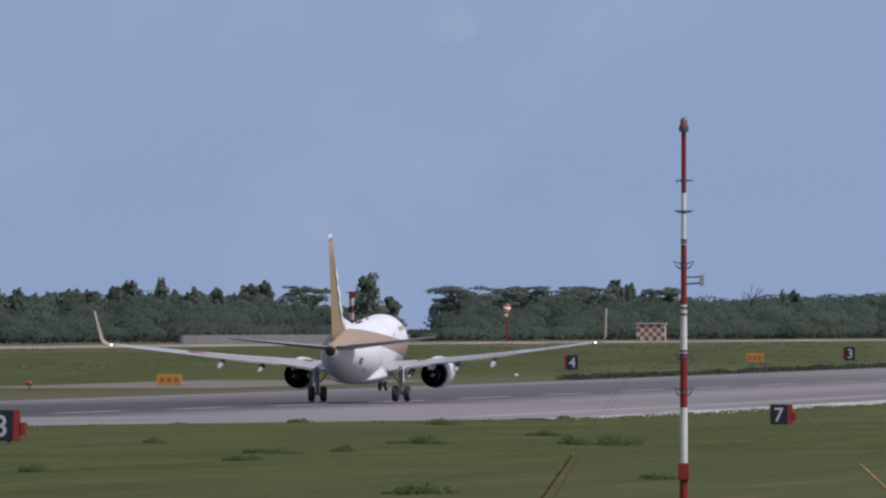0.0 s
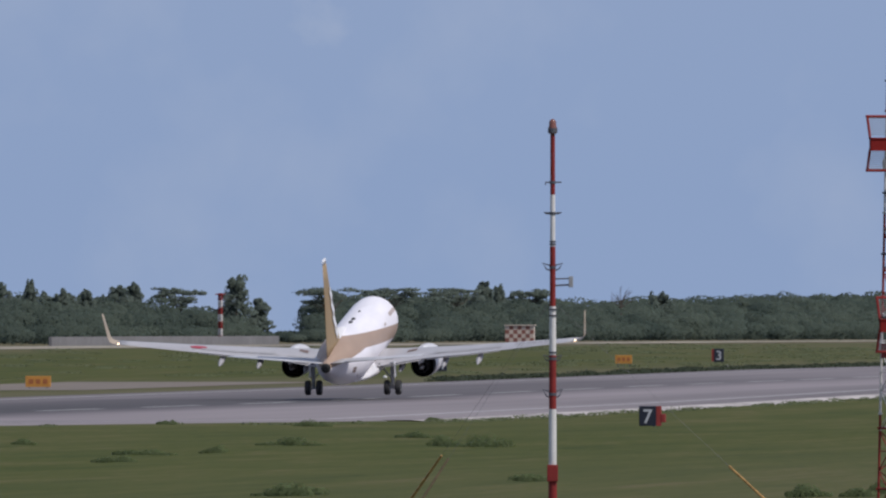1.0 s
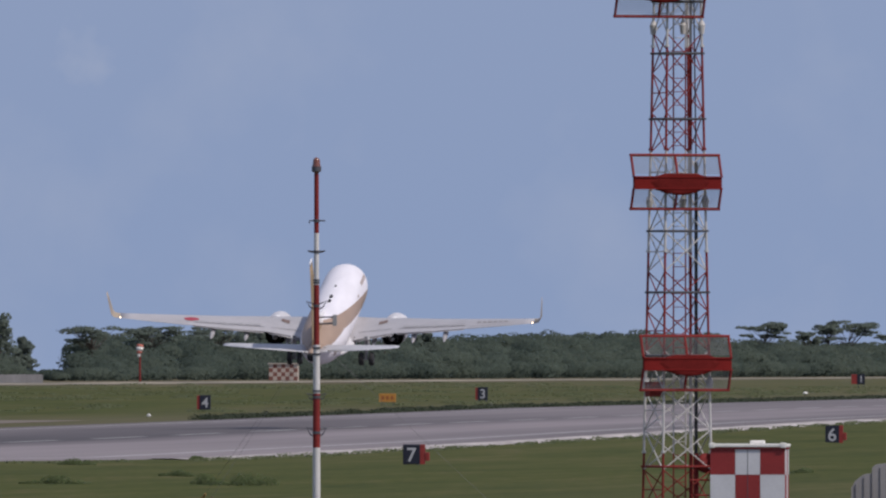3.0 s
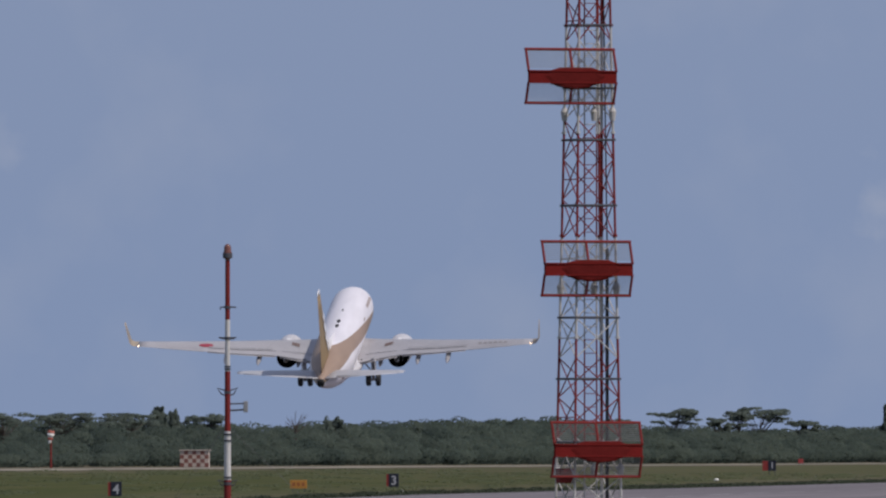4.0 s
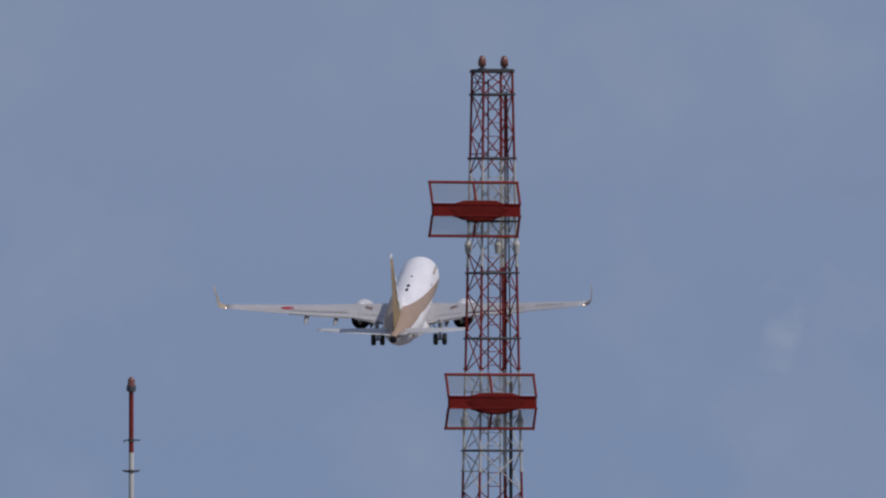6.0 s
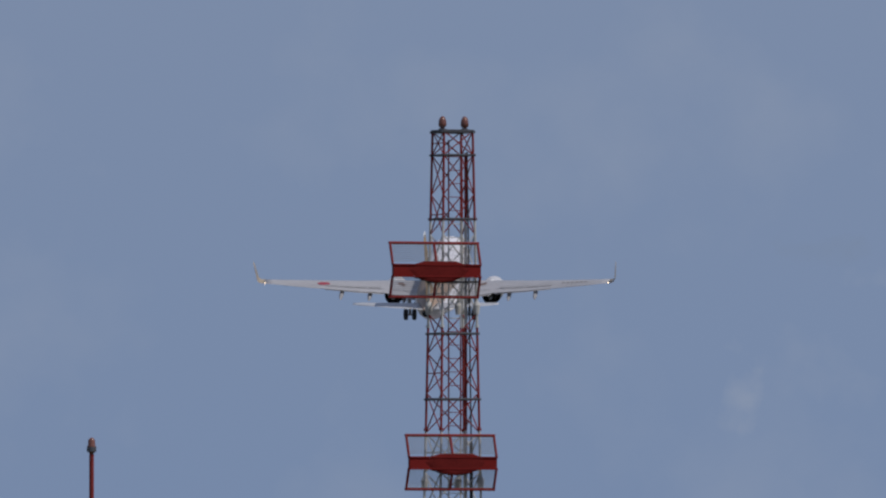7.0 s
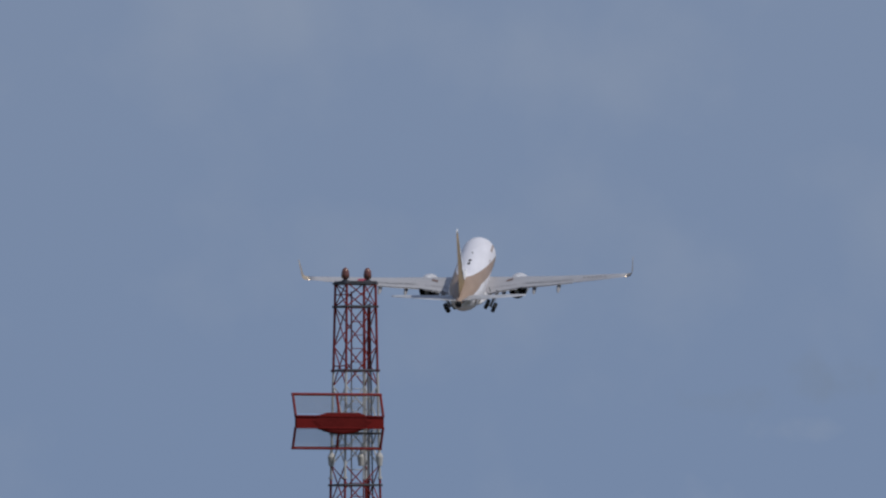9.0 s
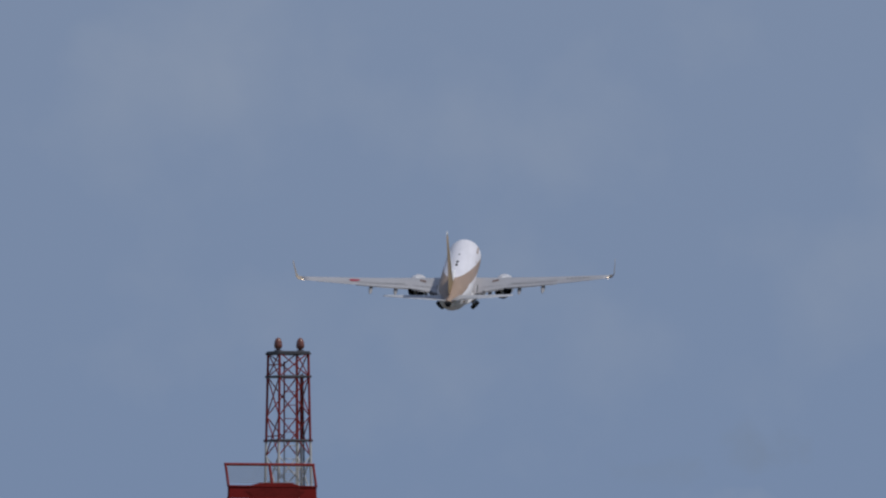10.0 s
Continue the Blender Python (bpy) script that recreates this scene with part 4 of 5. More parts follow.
def distance_sign(text, x, y, z, h, w, near, turn=-6.0, red=0.30, leg=0.45):
    s = thing("distance_sign", pose(x, y, z, 0, 0, turn))
    tagged(s, f"navy runway distance sign with a white numeral {text}", "sign", group="distance signs")
    case = part("case", box_mesh((-w / 2, 0.0, 0.06), (w / 2, 0.24, h), 0.02), M_SIGN, s)
    part("face", box_mesh((-w / 2 + 0.04, -0.014, 0.10), (w / 2 - 0.04, 0.002, h - 0.04), 0.004), M_SIGN, case, "dark navy face")
    if text:
        numeral(text, h * 0.94, case, M_SIGNWHITE, Matrix.Translation((0, -0.022, h * 0.47)) @ pose(0, 0, 0, 90, 0, 0))
    else:
        part("numeral_bar", box_mesh((-0.08, -0.03, h * 0.25), (0.10, -0.015, h * 0.85)), M_SIGNWHITE, case)
    if near:
        part("side_panel", box_mesh((w / 2 + 0.003, 0.05, 0.06), (w / 2 + 0.30, 0.30, h), 0.02), M_SIGNRED, s, "red side panel")
        part("lamp_box", box_mesh((w / 2 + 0.31, 0.02, h * 0.22), (w / 2 + 0.56, 0.30, h * 0.62), 0.04), M_SIGNRED, s, "red lamp box")
    else:
        part("side_panel", box_mesh((-w / 2 - red, 0.05, 0.10), (-w / 2 - 0.003, 0.30, h - 0.05), 0.02), M_SIGNRED, s, "red side panel")
    for q in (-w * 0.35, w * 0.35):
        part("foot", box_mesh((q - 0.05, 0.05, -leg), (q + 0.05, 0.2, 0.07), 0.01), M_STEEL, s)
    return s


def plan(u, v):
    p = FIELD @ Vector((u, v, 0))
    return p.x, p.y, ground_z(u, v)


distance_sign("8", -18.3, 723, 0.31, 1.33, 1.08, True)
distance_sign("7", 19.7, 1028, -0.67, 1.23, 1.0, True)
distance_sign("6", 57.6, 1333, -0.76, 1.45, 1.05, True)
distance_sign("4", 13.65, 1848, 0.62, 1.6, 1.15, False)
distance_sign("3", 49.5, 2130, 1.12, 1.65, 1.2, False)
distance_sign("", 130.1, 2900, 2.36, 1.75, 1.3, False, red=0.95, leg=0.75)


def guidance_sign(x, y, z, w, h, face=M_ORANGE):
    s = thing("guidance_sign", pose(x, y, z, 0, 0, -6))
    tagged(s, "%s taxiway guidance sign on short posts in the grass" % ("orange" if face is M_ORANGE else "plain red"), "sign", group="guidance signs")
    case = part("case", box_mesh((-w / 2, 0, 0.30), (w / 2, 0.25, 0.30 + h), 0.03), face, s)
    for k in range(3 if face is M_ORANGE else 0):
        q = -w * 0.28 + k * w * 0.28
        part("lettering_bar", box_mesh((q - w * 0.09, -0.012, 0.30 + h * 0.3), (q + w * 0.09, 0.003, 0.30 + h * 0.7)), M_SIGNBAR, case)
    for q in (-w * 0.35, w * 0.35):
        part("post", bar_mesh((q, 0.12, -1.0), (q, 0.12, 0.32), 0.04, seg=8), M_STEEL, s)


guidance_sign(35.2, 1978, 0.95, 1.9, 0.95)
guidance_sign(-23.7, 1516, -0.2, 2.2, 0.95)
guidance_sign(76.3, 2300, 1.75, 2.2, 0.8, M_SIGNPLATE)
for gx, gy in ((176.7, 3800.0), (192.9, 3700.0)):
    guidance_sign(gx, gy, ground_at(gx, gy), 1.1, 1.0, M_SIGNPLATE)


def edge_light(x, y, z, r, mat, label):
    s = thing("edge_light", pose(x, y, z))
    tagged(s, label, "light", group="runway edge lights")
    part("stem", bar_mesh((0, 0, -0.2), (0, 0, 0.25), 0.05, seg=8), M_STEEL, s)
    part("head", lathe([(0.0, 0.02), (0.02, r), (0.16, r * 1.05), (0.30, r * 0.6), (0.36, 0.02)], Matrix.Translation((0, 0, 0.22)) @ pose(0, 0, 0, 0, -90, 0), 14), mat, s, smooth=True)


edge_light(-33.9, 1435, 0.15, 0.32, M_SIGNRED, "dark red marker box in the grass")
edge_light(104.2, 2500, 1.15, 0.36, M_ROOF, "white runway edge light in the grass")
edge_light(7.2, 1725, 0.02, 0.22, M_GREY, "low greyish light at the runway edge")
edge_light(46.5, 1960, 0.55, 0.12, M_GREY, "greyish runway edge light in the grass")


# ---------------------------------------------------------------- far side: windsock, mast, hut, wall
def build_windsock():
    x, y, z = plan(2610, 160)
    s = thing("windsock", pose(x, y, z))
    tagged(s, "limp faded red and white windsock on a red pole", "windsock")
    part("pole", bar_mesh((0, 0, -0.2), (0, 0, 5.4), 0.16, 0.12, 10), M_RED, s, "dull red pole")
    part("boom", bar_mesh((0, 0, 5.35), (0.5, 0, 5.4), 0.06, seg=8), M_STEEL, s)
    for k, (z0, z1, r0, r1, mat) in enumerate(((5.55, 5.15, 0.44, 0.56, M_SOCK), (5.15, 4.55, 0.56, 0.44, M_ROOF), (4.55, 4.15, 0.42, 0.30, M_SOCK), (4.15, 3.6, 0.25, 0.18, M_ROOF))):
        part("sock_band", bar_mesh((0.05 - 0.06 * k, -0.3, z0), (-0.01 - 0.06 * k, -0.3, z1), r0, r1, 14), mat, s, smooth=True)


def build_far_mast():
    x, y, z = plan(2479, 166)
    s = thing("lattice_mast", pose(x, y, z, 0, 0, 15))
    tagged(s, "red and white banded lattice mast before the trees", "mast")
    n = 7
    for k in range(n):
        mat = M_RED if k % 2 == 0 else M_TWHITE
        bm = bmesh.new()
        z0, z1 = k * 1.0, (k + 1) * 1.0
        for a in (0, 90, 180, 270):
            c0 = Vector((0.30 * math.cos(radians(a)), 0.30 * math.sin(radians(a)), 0))
            c1 = Vector((0.30 * math.cos(radians(a + 90)), 0.30 * math.sin(radians(a + 90)), 0))
            up0, up1 = Vector((0, 0, z0)), Vector((0, 0, z1))
            add_bar(bm, c0 + up0, c0 + up1, 0.06, seg=6)
            add_bar(bm, c0 + up0, c1 + up1, 0.055, seg=5)
            add_bar(bm, c1 + up0, c0 + up1, 0.055, seg=5)
            add_bar(bm, c0 + up1, c1 + up1, 0.06, seg=5)
        part("mast_section", bm, mat, s)
    part("top_bar", bar_mesh((-0.75, 0, 6.9), (0.75, 0, 6.9), 0.08, seg=6), M_RED, s)


def build_far_hut():
    x, y, z = plan(2797, 160)
    s = thing("equipment_hut", pose(x, y, z, 0, 0, -5))
    tagged(s, "faded brown and white chequered hut below the woods", "hut")
    w, h, d = 4.6, 2.6, 3.0
    part("body", box_mesh((-w / 2 + 0.05, -d / 2 + 0.05, -0.3), (w / 2 - 0.05, d / 2, h)), M_CREAM, s)
    for i in range(7):
        for j in range(4):
            mat = M_FADEDRED if (i + j) % 2 == 0 else M_CREAM
            part("panel", box_mesh((-w / 2 + i * w / 7 + 0.01, -d / 2 - 0.02, j * h / 4 + 0.01), (-w / 2 + (i + 1) * w / 7 - 0.01, -d / 2 + 0.03, (j + 1) * h / 4 - 0.01)), mat, s)
    part("roof", box_mesh((-w / 2 - 0.15, -d / 2 - 0.2, h + 0.003), (w / 2 + 0.15, d / 2 + 0.15, h + 0.16), 0.03), M_CREAM, s)


def build_far_wall():
    wall = thing("boundary_wall")
    wall.matrix_world = FIELD
    tagged(wall, "low weathered concrete wall before the trees", "wall")
    u = 2253
    while u < 2480:
        z = ground_z(u, 158)
        part("wall_panel", box_mesh((u + 0.034, 157.85, z - 0.3), (u + 5.846, 158.2, z + 1.15), 0.02), M_OLDWALL, wall)
        part("wall_post", box_mesh((u - 0.15, 157.84, z - 0.3), (u + 0.03, 158.25, z + 1.17), 0.02), M_OLDWALL, wall)
        u += 6


M_FADEDRED = material("faded_red_panel", (0.22, 0.085, 0.065), 0.7, vary=0.2)
M_CREAM = material("faded_cream_panel", (0.50, 0.42, 0.36), 0.7, vary=0.15)
build_windsock()
build_far_mast()
build_far_hut()
build_far_wall()


# ---------------------------------------------------------------- taxiways
def build_taxiways():
    us = list(range(1490, 1651, 10))
    far = part("taxiway", sheet(us, [46, 58, 70], -0.02), M_TAXI, smooth=True)
    far.matrix_world = FIELD
    tagged(far, "pale concrete taxiway meeting the runway", "taxiway", kind="structure")


def build_shelter():
    """A grey shelter with a lower lean-to, of which only the roofs come into view."""
    sh = thing("concrete_shelter", pose(19.45, 405.0, 0.85, 0, 0, -4))
    tagged(sh, "plain grey concrete equipment shelter beside the chequered hut", "shelter")
    part("body", box_mesh((0.08, -1.2, 0), (3.6, 1.6, 2.38), 0.02), M_CONCRETE, sh)
    part("roof", box_mesh((0.0, -1.3, 2.385), (3.7, 1.7, 2.50), 0.02), M_CONCRETE, sh)
    prof = [(-1.48, 0.0), (0.06, 0.0), (0.06, 2.05), (-0.33, 2.0), (-0.93, 1.93), (-0.98, 1.87), (-1.02, 1.73), (-1.22, 1.70), (-1.40, 1.55), (-1.48, 1.40)]
    lean = part("lean_to", loft([[Vector((x, y, z)) for x, z in prof] for y in (-1.0, 1.2)]), M_CONCRETE, sh, "low grey lean-to")
    for k in range(7):
        x = -1.36 + 0.19 * k
        part("rib", box_mesh((x - 0.02, -1.025, 0.0), (x + 0.02, -0.995, 1.50 if x < -1.2 else 1.66 if x < -1.0 else 1.88)), M_CONCRETE, lean)


build_taxiways()
build_shelter()


# ---------------------------------------------------------------- woods
def leaf_mesh(name, blobs, mat, rng, per, size, parent=None, lift=0.3):
    """Many small leaf sprays scattered over uneven blobs: (x, y, z, rx, ry, rz)."""
    c = np.array([b[:3] for b in blobs])
    r = np.array([b[3:6] for b in blobs])
    sc = np.array([b[6] if len(b) > 6 else 1.0 for b in blobs])
    idx = np.repeat(np.arange(len(blobs)), per)
    n = len(idx)
    d = rng.normal(size=(n, 3))
    d /= np.linalg.norm(d, axis=1, keepdims=True)
    k = rng.uniform(0.91, 1.03, size=(n, 1))
    p = c[idx] + d * k * r[idx]
    up = d + rng.normal(size=(n, 3)) * 0.26              # sprays lie roughly along the crown's skin
    up /= np.linalg.norm(up, axis=1, keepdims=True)
    a = np.cross(up, rng.normal(size=(n, 3)))
    a /= np.linalg.norm(a, axis=1, keepdims=True)
    b = np.cross(a, up)
    b /= np.linalg.norm(b, axis=1, keepdims=True)
    s = (size * sc[idx] * rng.uniform(0.6, 1.3, size=n))[:, None]
    verts = np.stack([p - a * s, p + b * s * 0.6, p + a * s, p - b * s * 0.6], 1).reshape(-1, 3)
    me = bpy.data.meshes.new(name)
    me.vertices.add(4 * n)
    me.vertices.foreach_set("co", verts.ravel())
    me.loops.add(4 * n)
    me.loops.foreach_set("vertex_index", np.arange(4 * n))
    me.polygons.add(n)
    me.polygons.foreach_set("loop_start", np.arange(0, 4 * n, 4))
    me.materials.append(mat)
    me.update(calc_edges=True)
    # each spray is shaded as part of the rounded mass that it belongs to
    soft_n = d + np.array((0.0, 0.0, lift)) + up * 0.08
    soft_n /= np.linalg.norm(soft_n, axis=1, keepdims=True)
    me.polygons.foreach_set("use_smooth", np.ones(n, dtype=bool))
    me.normals_split_custom_set_from_vertices(np.repeat(soft_n, 4, axis=0).tolist())
    ob = new(name, me)
    if parent is not None:
        ob.parent = parent
    return ob


CANOPY = [(2205, 4.6), (2242, 4.6), (2271, 4.3), (2291, 4.6), (2316, 5.2), (2363, 5.4), (2406, 5.1), (2451, 5.6),
         (2497, 5.6), (2521, 5.0), (2570, 4.9), (2628, 4.5), (2640, 2.0), (2661, 1.9), (2669, 4.2), (2702, 5.2),
         (2773, 6.1), (2848, 7.0), (2927, 7.6), (2993, 7.3), (3054, 6.9), (3126, 6.7), (3241, 6.9), (3343, 7.7),
         (3452, 8.2), (3580, 8.4), (3758, 8.9), (3840, 7.3), (3969, 7.9), (4123, 7.8), (4307, 7.8), (4567, 8.4),
         (4815, 8.9)]


def build_woods():
    rng = np.random.default_rng(5)
    cu, ch = zip(*CANOPY)
    blobs = []
    for v, f, step in ((169, 0.42, 10.0), (173, 0.68, 8.0), (179, 0.90, 8.0), (187, 1.0, 8.0), (197, 1.02, 9.0)):
        u = 2150.0
        while u < 4950:
            far = u / 2300.0
            h = float(np.interp(u, cu, ch)) * f * (rng.uniform(0.82, 1.06) + 0.20 * noise.noise(Vector((u * 0.05, v, 0))))
            h *= 1.14 if u < 2560 else 1.0
            vv = v + rng.uniform(-3, 3)
            px, py, _ = plan(u, vv)
            w = rng.uniform(1.7, 3.6) * (0.65 + 0.35 * far)
            if -0.0027 - w / py < px / py < -0.0011 + w / py:    # a gap in the belt
                h, w = min(h, rng.uniform(0.9, 1.5)), min(w, 1.5)
            z = ground_z(u, vv)
            rz = min(h * 0.45, rng.uniform(1.1, 2.0) * (0.7 + 0.3 * far))
            blobs.append((u, vv, z + h - rz, w, w, rz, 0.6 + 0.4 * far))
            blobs.append((u + rng.uniform(-1, 1), vv + 0.5, z + (h - rz) * 0.45, w * 0.85, w * 0.8, max(0.5, h * 0.40), 0.6 + 0.4 * far))
            u += step * rng.uniform(0.6, 1.4)
    woods = leaf_mesh("woods", blobs, M_LEAF, rng, np.tile((270, 100), len(blobs) // 2), 0.27, lift=1.1)
    woods.matrix_world = FIELD
    tagged(woods, "dense dark green coastal scrub along the airfield", "trees", kind="stuff")


build_woods()

# kind (c: she-oak, p: flat-topped pine, d: bare), along, left, height, crown width
TREES = [('c', 2283.0, 184, 6.3, 3.2), ('c', 2327.0, 184, 5.9, 3.0), ('c', 2351.0, 184, 6.2, 3.8), ('c', 2372.0, 184, 7.0, 2.8),
         ('c', 2384.0, 184, 7.9, 3.5), ('c', 2415.0, 184, 8.2, 2.3), ('c', 2445.0, 184, 6.7, 3.3), ('c', 2471.0, 184, 6.7, 2.6),
         ('c', 2503.0, 184, 7.8, 4.0), ('c', 2519.0, 184, 8.0, 2.9), ('c', 2557.0, 174, 9.2, 4.6), ('c', 2582.0, 174, 6.1, 2.8),
         ('c', 2953.0, 184, 9.4, 3.8), ('c', 2973.0, 184, 8.7, 2.9), ('c', 3229.0, 184, 7.9, 5.7), ('c', 4575.0, 184, 14.2, 2.3),
         ('c', 4610.0, 184, 10.8, 3.0), ('p', 2554.0, 182, 8.0, 6.6), ('p', 2724.0, 182, 8.3, 9.8), ('p', 2798.0, 182, 8.8, 8.3),
         ('p', 2865.0, 182, 7.3, 5.5), ('p', 2896.0, 182, 8.8, 8.9), ('p', 3000.0, 182, 8.7, 7.3), ('p', 3780.0, 182, 9.5, 7.3),
         ('p', 3931.0, 182, 12.4, 9.5), ('p', 4030.0, 182, 10.3, 5.2), ('p', 4087.0, 182, 12.9, 6.6), ('p', 4155.0, 182, 13.1, 13.4),
         ('p', 4280.0, 182, 10.3, 8.0), ('d', 3108.0, 178, 9.1, 4.4)]


def build_tree(kind, u, v, h, w, rng):
    x, y, z = plan(u, v)
    s = u / 2300.0
    if kind == "c":
        t = thing("conifer_tree", pose(x, y, z))
        tagged(t, "dark pointed she-oak rising over the scrub", "tree", group="trees of the wood")
        part("trunk", bar_mesh((0, 0, -0.2), (0, 0, h * 0.95), 0.22, 0.04, 8), M_BARK, t)
        blobs = []
        n, w = 12, w * 1.55
        for k in range(n):
            f = k / (n - 1)
            zz = h * (0.26 + 0.70 * f)
            rr = w * 0.5 * (1.0 - 0.72 * f) * rng.uniform(0.65, 1.25)
            for q in range(8):
                a = rng.uniform(0, 6.28)
                ro = rr * rng.uniform(0.35, 1.05)
                rb = (rr * 0.26 + 0.10) * rng.uniform(0.7, 1.3)
                blobs.append((ro * math.cos(a), ro * math.sin(a), zz + rng.uniform(-0.5, 0.5) + 0.12 * ro, rb, rb, h * 0.055 * rng.uniform(0.7, 1.5), s * 0.8))
        leaf_mesh("crown", blobs, M_PINE, rng, 46, 0.25, t, lift=1.1)
    elif kind == "p":
        t = thing("pine_tree", pose(x, y, z))
        tagged(t, "flat-topped island pine with layered dark crown", "tree", group="trees of the wood")
        lean = rng.uniform(-0.12, 0.12)
        bm = bar_mesh((0, 0, -0.2), (lean * h * 0.6, 0, h * 0.6), 0.26, 0.16, 8)
        blobs = []
        for k in range(20):
            a = rng.uniform(0, 6.28)
            f = math.sqrt(rng.uniform(0.04, 1.0))
            tip = Vector((lean * h + w * 0.48 * f * math.cos(a), w * 0.48 * f * math.sin(a),
                          h * (rng.uniform(0.87, 0.96) - 0.20 * f * rng.random() ** 2 - (0.14 if rng.random() < 0.25 else 0.0))))
            add_bar(bm, (lean * h * 0.55, 0, h * rng.uniform(0.40, 0.66)), tip, 0.09, 0.03, 6)
            for q in range(4):
                rr = w * rng.uniform(0.06, 0.13)
                blobs.append((tip.x + rng.uniform(-1.5, 1.5) * rr, tip.y + rng.uniform(-1.5, 1.5) * rr, tip.z + rng.uniform(-0.22, 0.25), rr, rr, 0.06 + h * 0.013 * rng.uniform(0.6, 1.5), s * 0.8))
        part("trunk", bm, M_BARK, t)
        leaf_mesh("crown", blobs, M_PINE, rng, 34, 0.23, t, lift=1.1)
    else:
        t = thing("bare_tree", pose(x, y, z))
        tagged(t, "leafless grey tree standing over the scrub", "tree", group="trees of the wood")
        bm = bar_mesh((0, 0, -0.2), (0.1, 0, h * 0.7), 0.2, 0.1, 7)
        for k in range(14):
            a = -1.1 + 2.2 * (k + rng.random()) / 14
            z0 = h * rng.uniform(0.55, 0.72)
            ln = h * rng.uniform(0.22, 0.34)
            b = Vector((0.05 + ln * math.sin(a), rng.uniform(-0.5, 0.5), z0 + ln * math.cos(a)))
            add_bar(bm, (0.05, 0, z0), b, 0.07, 0.03, 5)
            add_bar(bm, b * 0.6 + Vector((0.05, 0, z0)) * 0.4, b + Vector((0.4 * math.sin(a + 0.8), 0, 0.3)), 0.04, 0.02, 5)
        part("trunk", bm, M_BARK, t)


def build_trees():
    rng = np.random.default_rng(11)
    for row in TREES:
        build_tree(*row, rng)
    u = 2262.0                                           # a closer row of lesser she-oaks between the tall ones
    while u < 2535:
        build_tree("c", u, 187, rng.uniform(5.0, 6.4), rng.uniform(2.6, 3.6), rng)
        u += rng.uniform(5, 9)


build_trees()

# ---------------------------------------------------------------- weeds in the grass: along, left, width, height
WEEDS = [(740, -68.0, 1.8, 0.33), (959, -41.0, 1.4, 0.31), (675, -73.6, 0.6, 0.21), (735, -74.9, 0.9, 0.37), (725, -77.9, 2.5, 0.46),
         (824, -63.0, 1.2, 0.26), (937, -36.1, 0.7, 0.21), (743, -56.4, 0.5, 0.21), (546, -81.2, 0.7, 0.17), (469, -103.0, 1.3, 0.26),
         (657, -73.2, 1.9, 0.17), (609, -78.9, 1.1, 0.15), (519, -103.3, 1.0, 0.16), (478, -117.5, 0.7, 0.33), (468, -117.8, 0.6, 0.17),
         (889, -86.4, 0.8, 0.22), (1048, -36.9, 0.7, 0.23), (467, -116.5, 0.7, 0.26)]


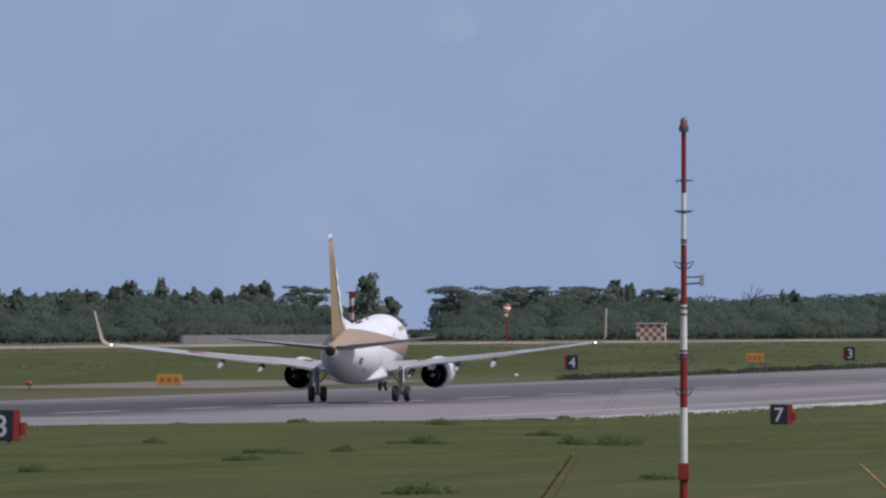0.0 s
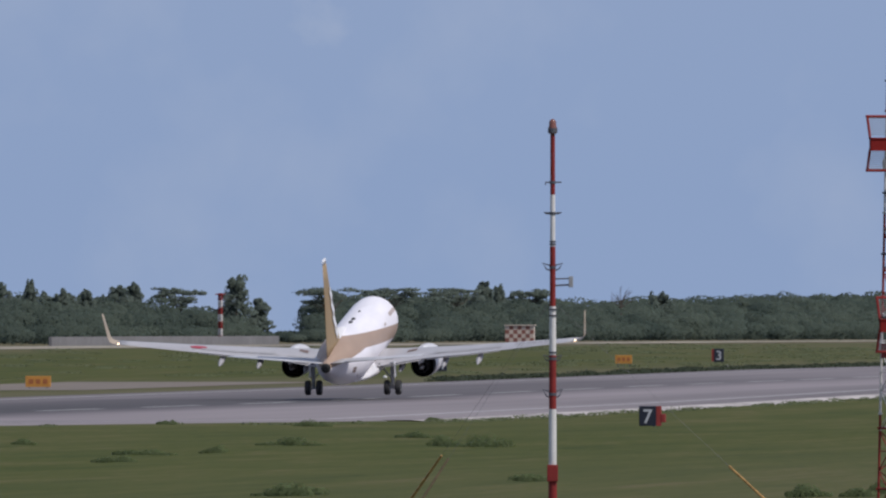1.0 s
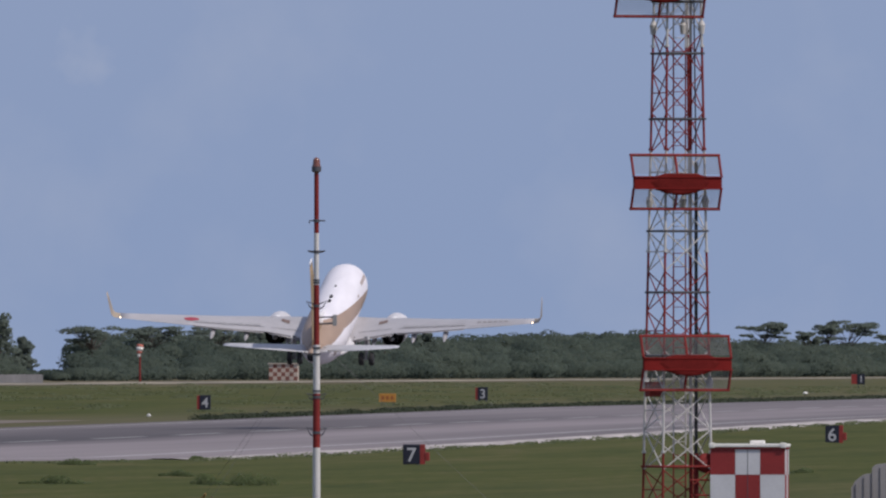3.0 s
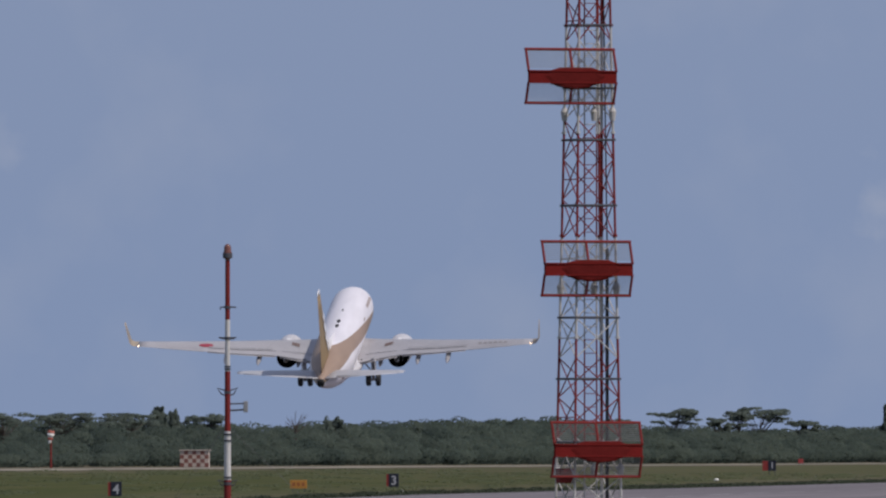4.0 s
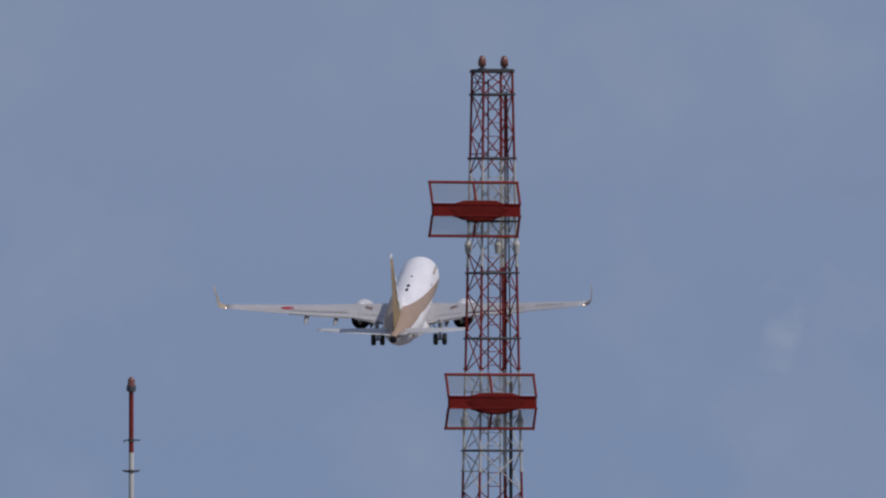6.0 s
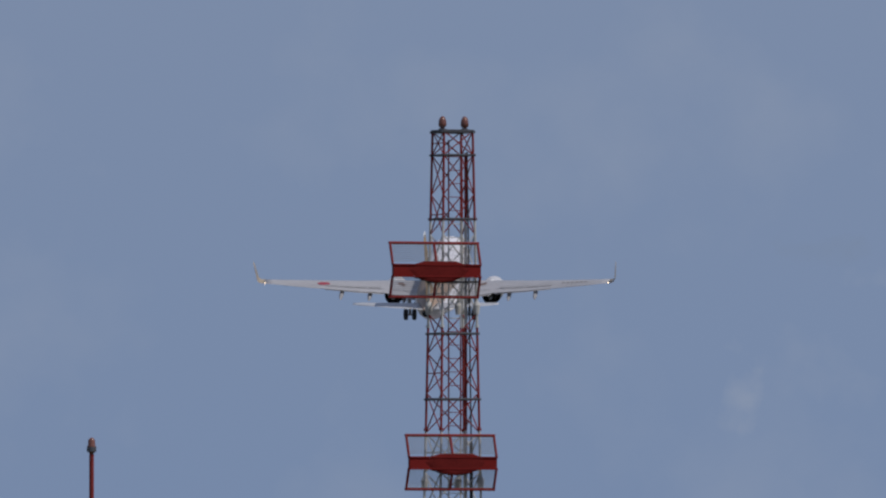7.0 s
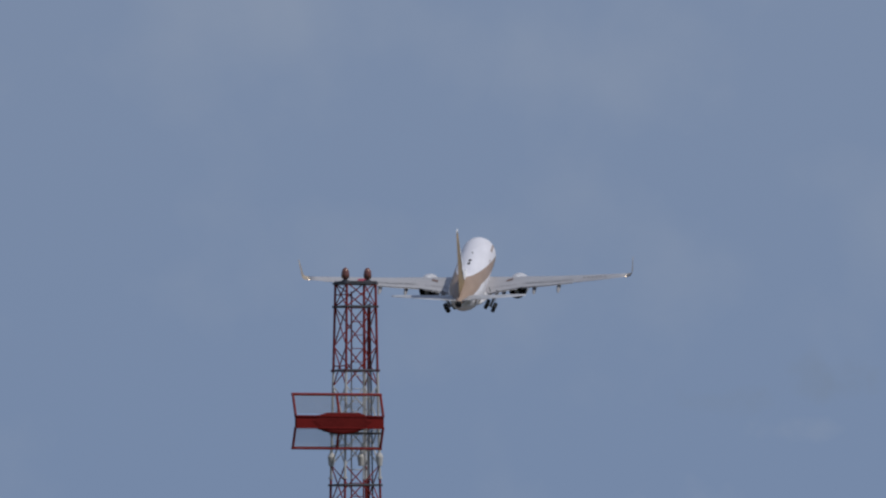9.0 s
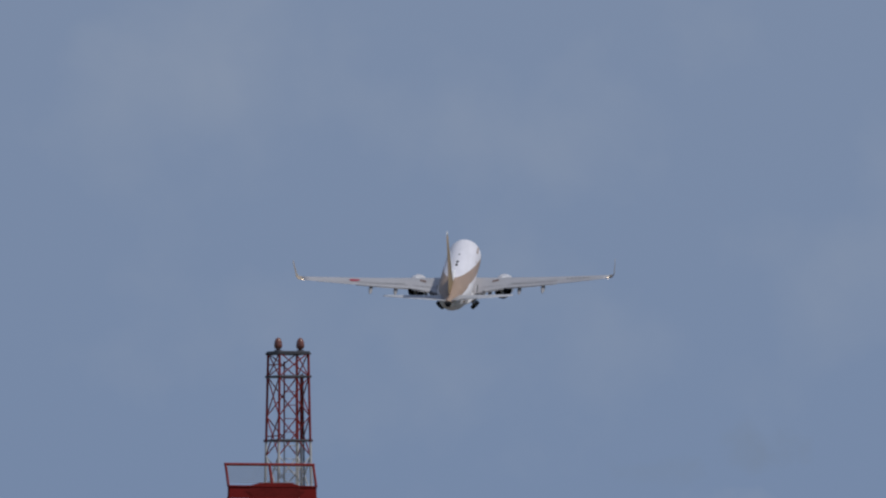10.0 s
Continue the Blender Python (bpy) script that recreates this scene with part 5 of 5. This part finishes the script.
def build_weeds():
    rng = np.random.default_rng(3)
    blobs = []
    for u, v, w, h in WEEDS:
        for k in range(20):
            q = float(np.clip(rng.normal(0, 0.27), -0.6, 0.6))
            uu, vv = u + rng.uniform(-1.5, 1.5), v + q * w
            hh = 1.35 * h * (0.95 - 2.6 * q * q) * rng.uniform(0.35, 1.1)
            blobs.append((uu, vv, ground_z(uu, vv) + hh * 0.2 - 0.04, 0.8, w * 0.16 + 0.08, max(0.04, hh * 0.7), 0.7))
    for k in range(150):                                 # longer grass at the feet of the tower and the hut
        p = FIELD.inverted() @ Vector((rng.uniform(5.0, 22.0), rng.uniform(388.0, 397.0), 0))
        hh = rng.uniform(0.10, 0.30)
        blobs.append((p.x, p.y, ground_z(p.x, p.y) + hh * 0.2 - 0.05, rng.uniform(0.3, 0.7), rng.uniform(0.12, 0.35), hh, 0.7))
    big = leaf_mesh("weed_clumps", blobs, M_WEED, rng, 60, 0.085, lift=0.8)
    big.matrix_world = FIELD
    tagged(big, "dark leafy weed clumps in the airfield grass", "weeds", kind="stuff")
    blobs = []
    for k in range(80):                                 # ragged grass along the near edge of the runway
        u = 780 + 900 * rng.random()
        v = -36.2 - 3.5 * rng.random() ** 2
        h = rng.uniform(0.04, 0.12)
        if u > 1030:
            continue
        blobs.append((u, v, ground_z(u, v) + h * 0.2 - 0.03, rng.uniform(0.5, 2.0), rng.uniform(0.3, 0.8), h, 1.0))
    for k in range(420):                                 # grass creeping over the gravel
        u = 1040 + 1200 * rng.random()
        v = -36.6 - 1.6 * rng.random()
        h = rng.uniform(0.05, 0.16)
        blobs.append((u, v, ground_z(u, v) + h * 0.2 - 0.03, rng.uniform(1.0, 4.0), rng.uniform(0.2, 0.6), h, 0.8))
    edge = leaf_mesh("verge_grass", blobs, M_GROWTH, rng, 44, 0.10, lift=1.6)
    edge.matrix_world = FIELD
    tagged(edge, "ragged grass growing over the near runway edge", "grass", kind="stuff")
    blobs = []
    for k in range(1200):                                 # darker rank growth along the far edge
        u = 1660 + 1300 * rng.random()
        v = 35.0 + 3.0 * rng.random()
        h = rng.uniform(0.16, 0.42)
        blobs.append((u, v, ground_z(u, v) + h * 0.3 - 0.03, rng.uniform(1.0, 3.0), rng.uniform(0.4, 1.0), h, 1.0))
    for k in range(620):                                # taller growth in drifts over the far grass
        u = 1500 + 1500 * rng.random()
        v = 52.0 + 92.0 * rng.random()
        drift = noise.noise(Vector((u * 0.012, v * 0.07, 5.0)))
        if drift < rng.uniform(-0.45, 0.25) or (u < 1680 and v < 104):
            continue
        h = rng.uniform(0.05, 0.20) * (0.9 + drift)
        blobs.append((u, v, ground_z(u, v) + h * 0.1 - 0.03, rng.uniform(3.0, 9.0), rng.uniform(1.0, 3.2), h, 0.9))
    growth = leaf_mesh("far_grass", blobs[1200:], M_GROWTH, rng, 160, 0.16, lift=2.0)
    growth.matrix_world = FIELD
    tagged(growth, "taller green grass in drifts beyond the runway", "grass", kind="stuff")
    rank = leaf_mesh("rank_grass", blobs[:1200], M_RANK, rng, 64, 0.13, lift=1.2)
    rank.matrix_world = FIELD
    tagged(rank, "dark rank growth along the far runway edge", "grass", kind="stuff")


build_weeds()

# ---------------------------------------------------------------- what moves
def motions():
    # seconds, place of the wheels' level, heading, pitch, bank (left wing up)
    flight = [
        (0, -5.70, 1223.50, -0.03, 7.43, 3.21, -0.29),
        (0.5, -1.26, 1259.13, 0.15, 7.57, 6.09, -0.40),
        (1, 3.20, 1294.75, 0.39, 7.70, 9.17, -0.42),
        (1.5, 7.52, 1330.39, 0.88, 7.33, 12.07, -0.67),
        (2, 11.97, 1366.09, 1.85, 7.31, 13.52, -0.35),
        (2.5, 16.48, 1401.92, 3.46, 7.23, 14.00, 0.37),
        (3, 21.04, 1437.89, 5.58, 7.02, 14.43, 0.81),
        (4.5, 35.27, 1546.39, 14.90, 7.15, 16.61, -0.87),
        (5, 39.91, 1582.62, 19.11, 7.10, 16.48, -1.10),
        (5.5, 44.57, 1618.85, 23.67, 7.18, 15.92, -0.91),
        (7, 58.22, 1727.46, 37.73, 7.23, 15.40, 0.06),
        (7.5, 62.93, 1763.57, 42.78, 7.39, 15.09, -0.40),
        (8, 67.59, 1799.66, 47.80, 7.28, 14.71, -0.83),
        (8.5, 72.18, 1835.75, 52.63, 7.23, 14.74, -0.77),
        (9, 76.75, 1871.84, 57.41, 7.05, 14.95, -0.42),
        (9.5, 81.22, 1907.96, 62.32, 6.81, 15.16, -0.31),
        (10, 85.75, 1944.05, 67.29, 6.53, 15.16, -0.14)]
    walk(airliner, [(t, pose(x, y, z, bank, -pitch, 90 - head)) for t, x, y, z, head, pitch, bank in flight])
    # the wings bend upwards as they take the load
    root = Matrix.Translation((0, 0, 2.05))
    for wing, s in wings:
        walk(wing, [(t, root @ pose(0, 0, 0, s * a, 0, 0) @ root.inverted()) for t, a in ((0.0, -0.1), (0.5, 0.2), (1.0, 0.6), (2.0, 0.95), (10.0, 0.9))])
    fold = [(0.0, 0), (7.3, 0), (7.6, 3), (8.0, 11), (8.5, 19), (9.0, 26), (9.5, 38), (10.0, 47)]
    for gear, pivot, s in main_gears:
        walk(gear, [(t, pose(*pivot, -s * a, 0, 0)) for t, a in fold])
    walk(nose_gear, [(t, pose(11.4, 0, 1.68, 0, -1.8 * a, 0)) for t, a in fold])


motions()
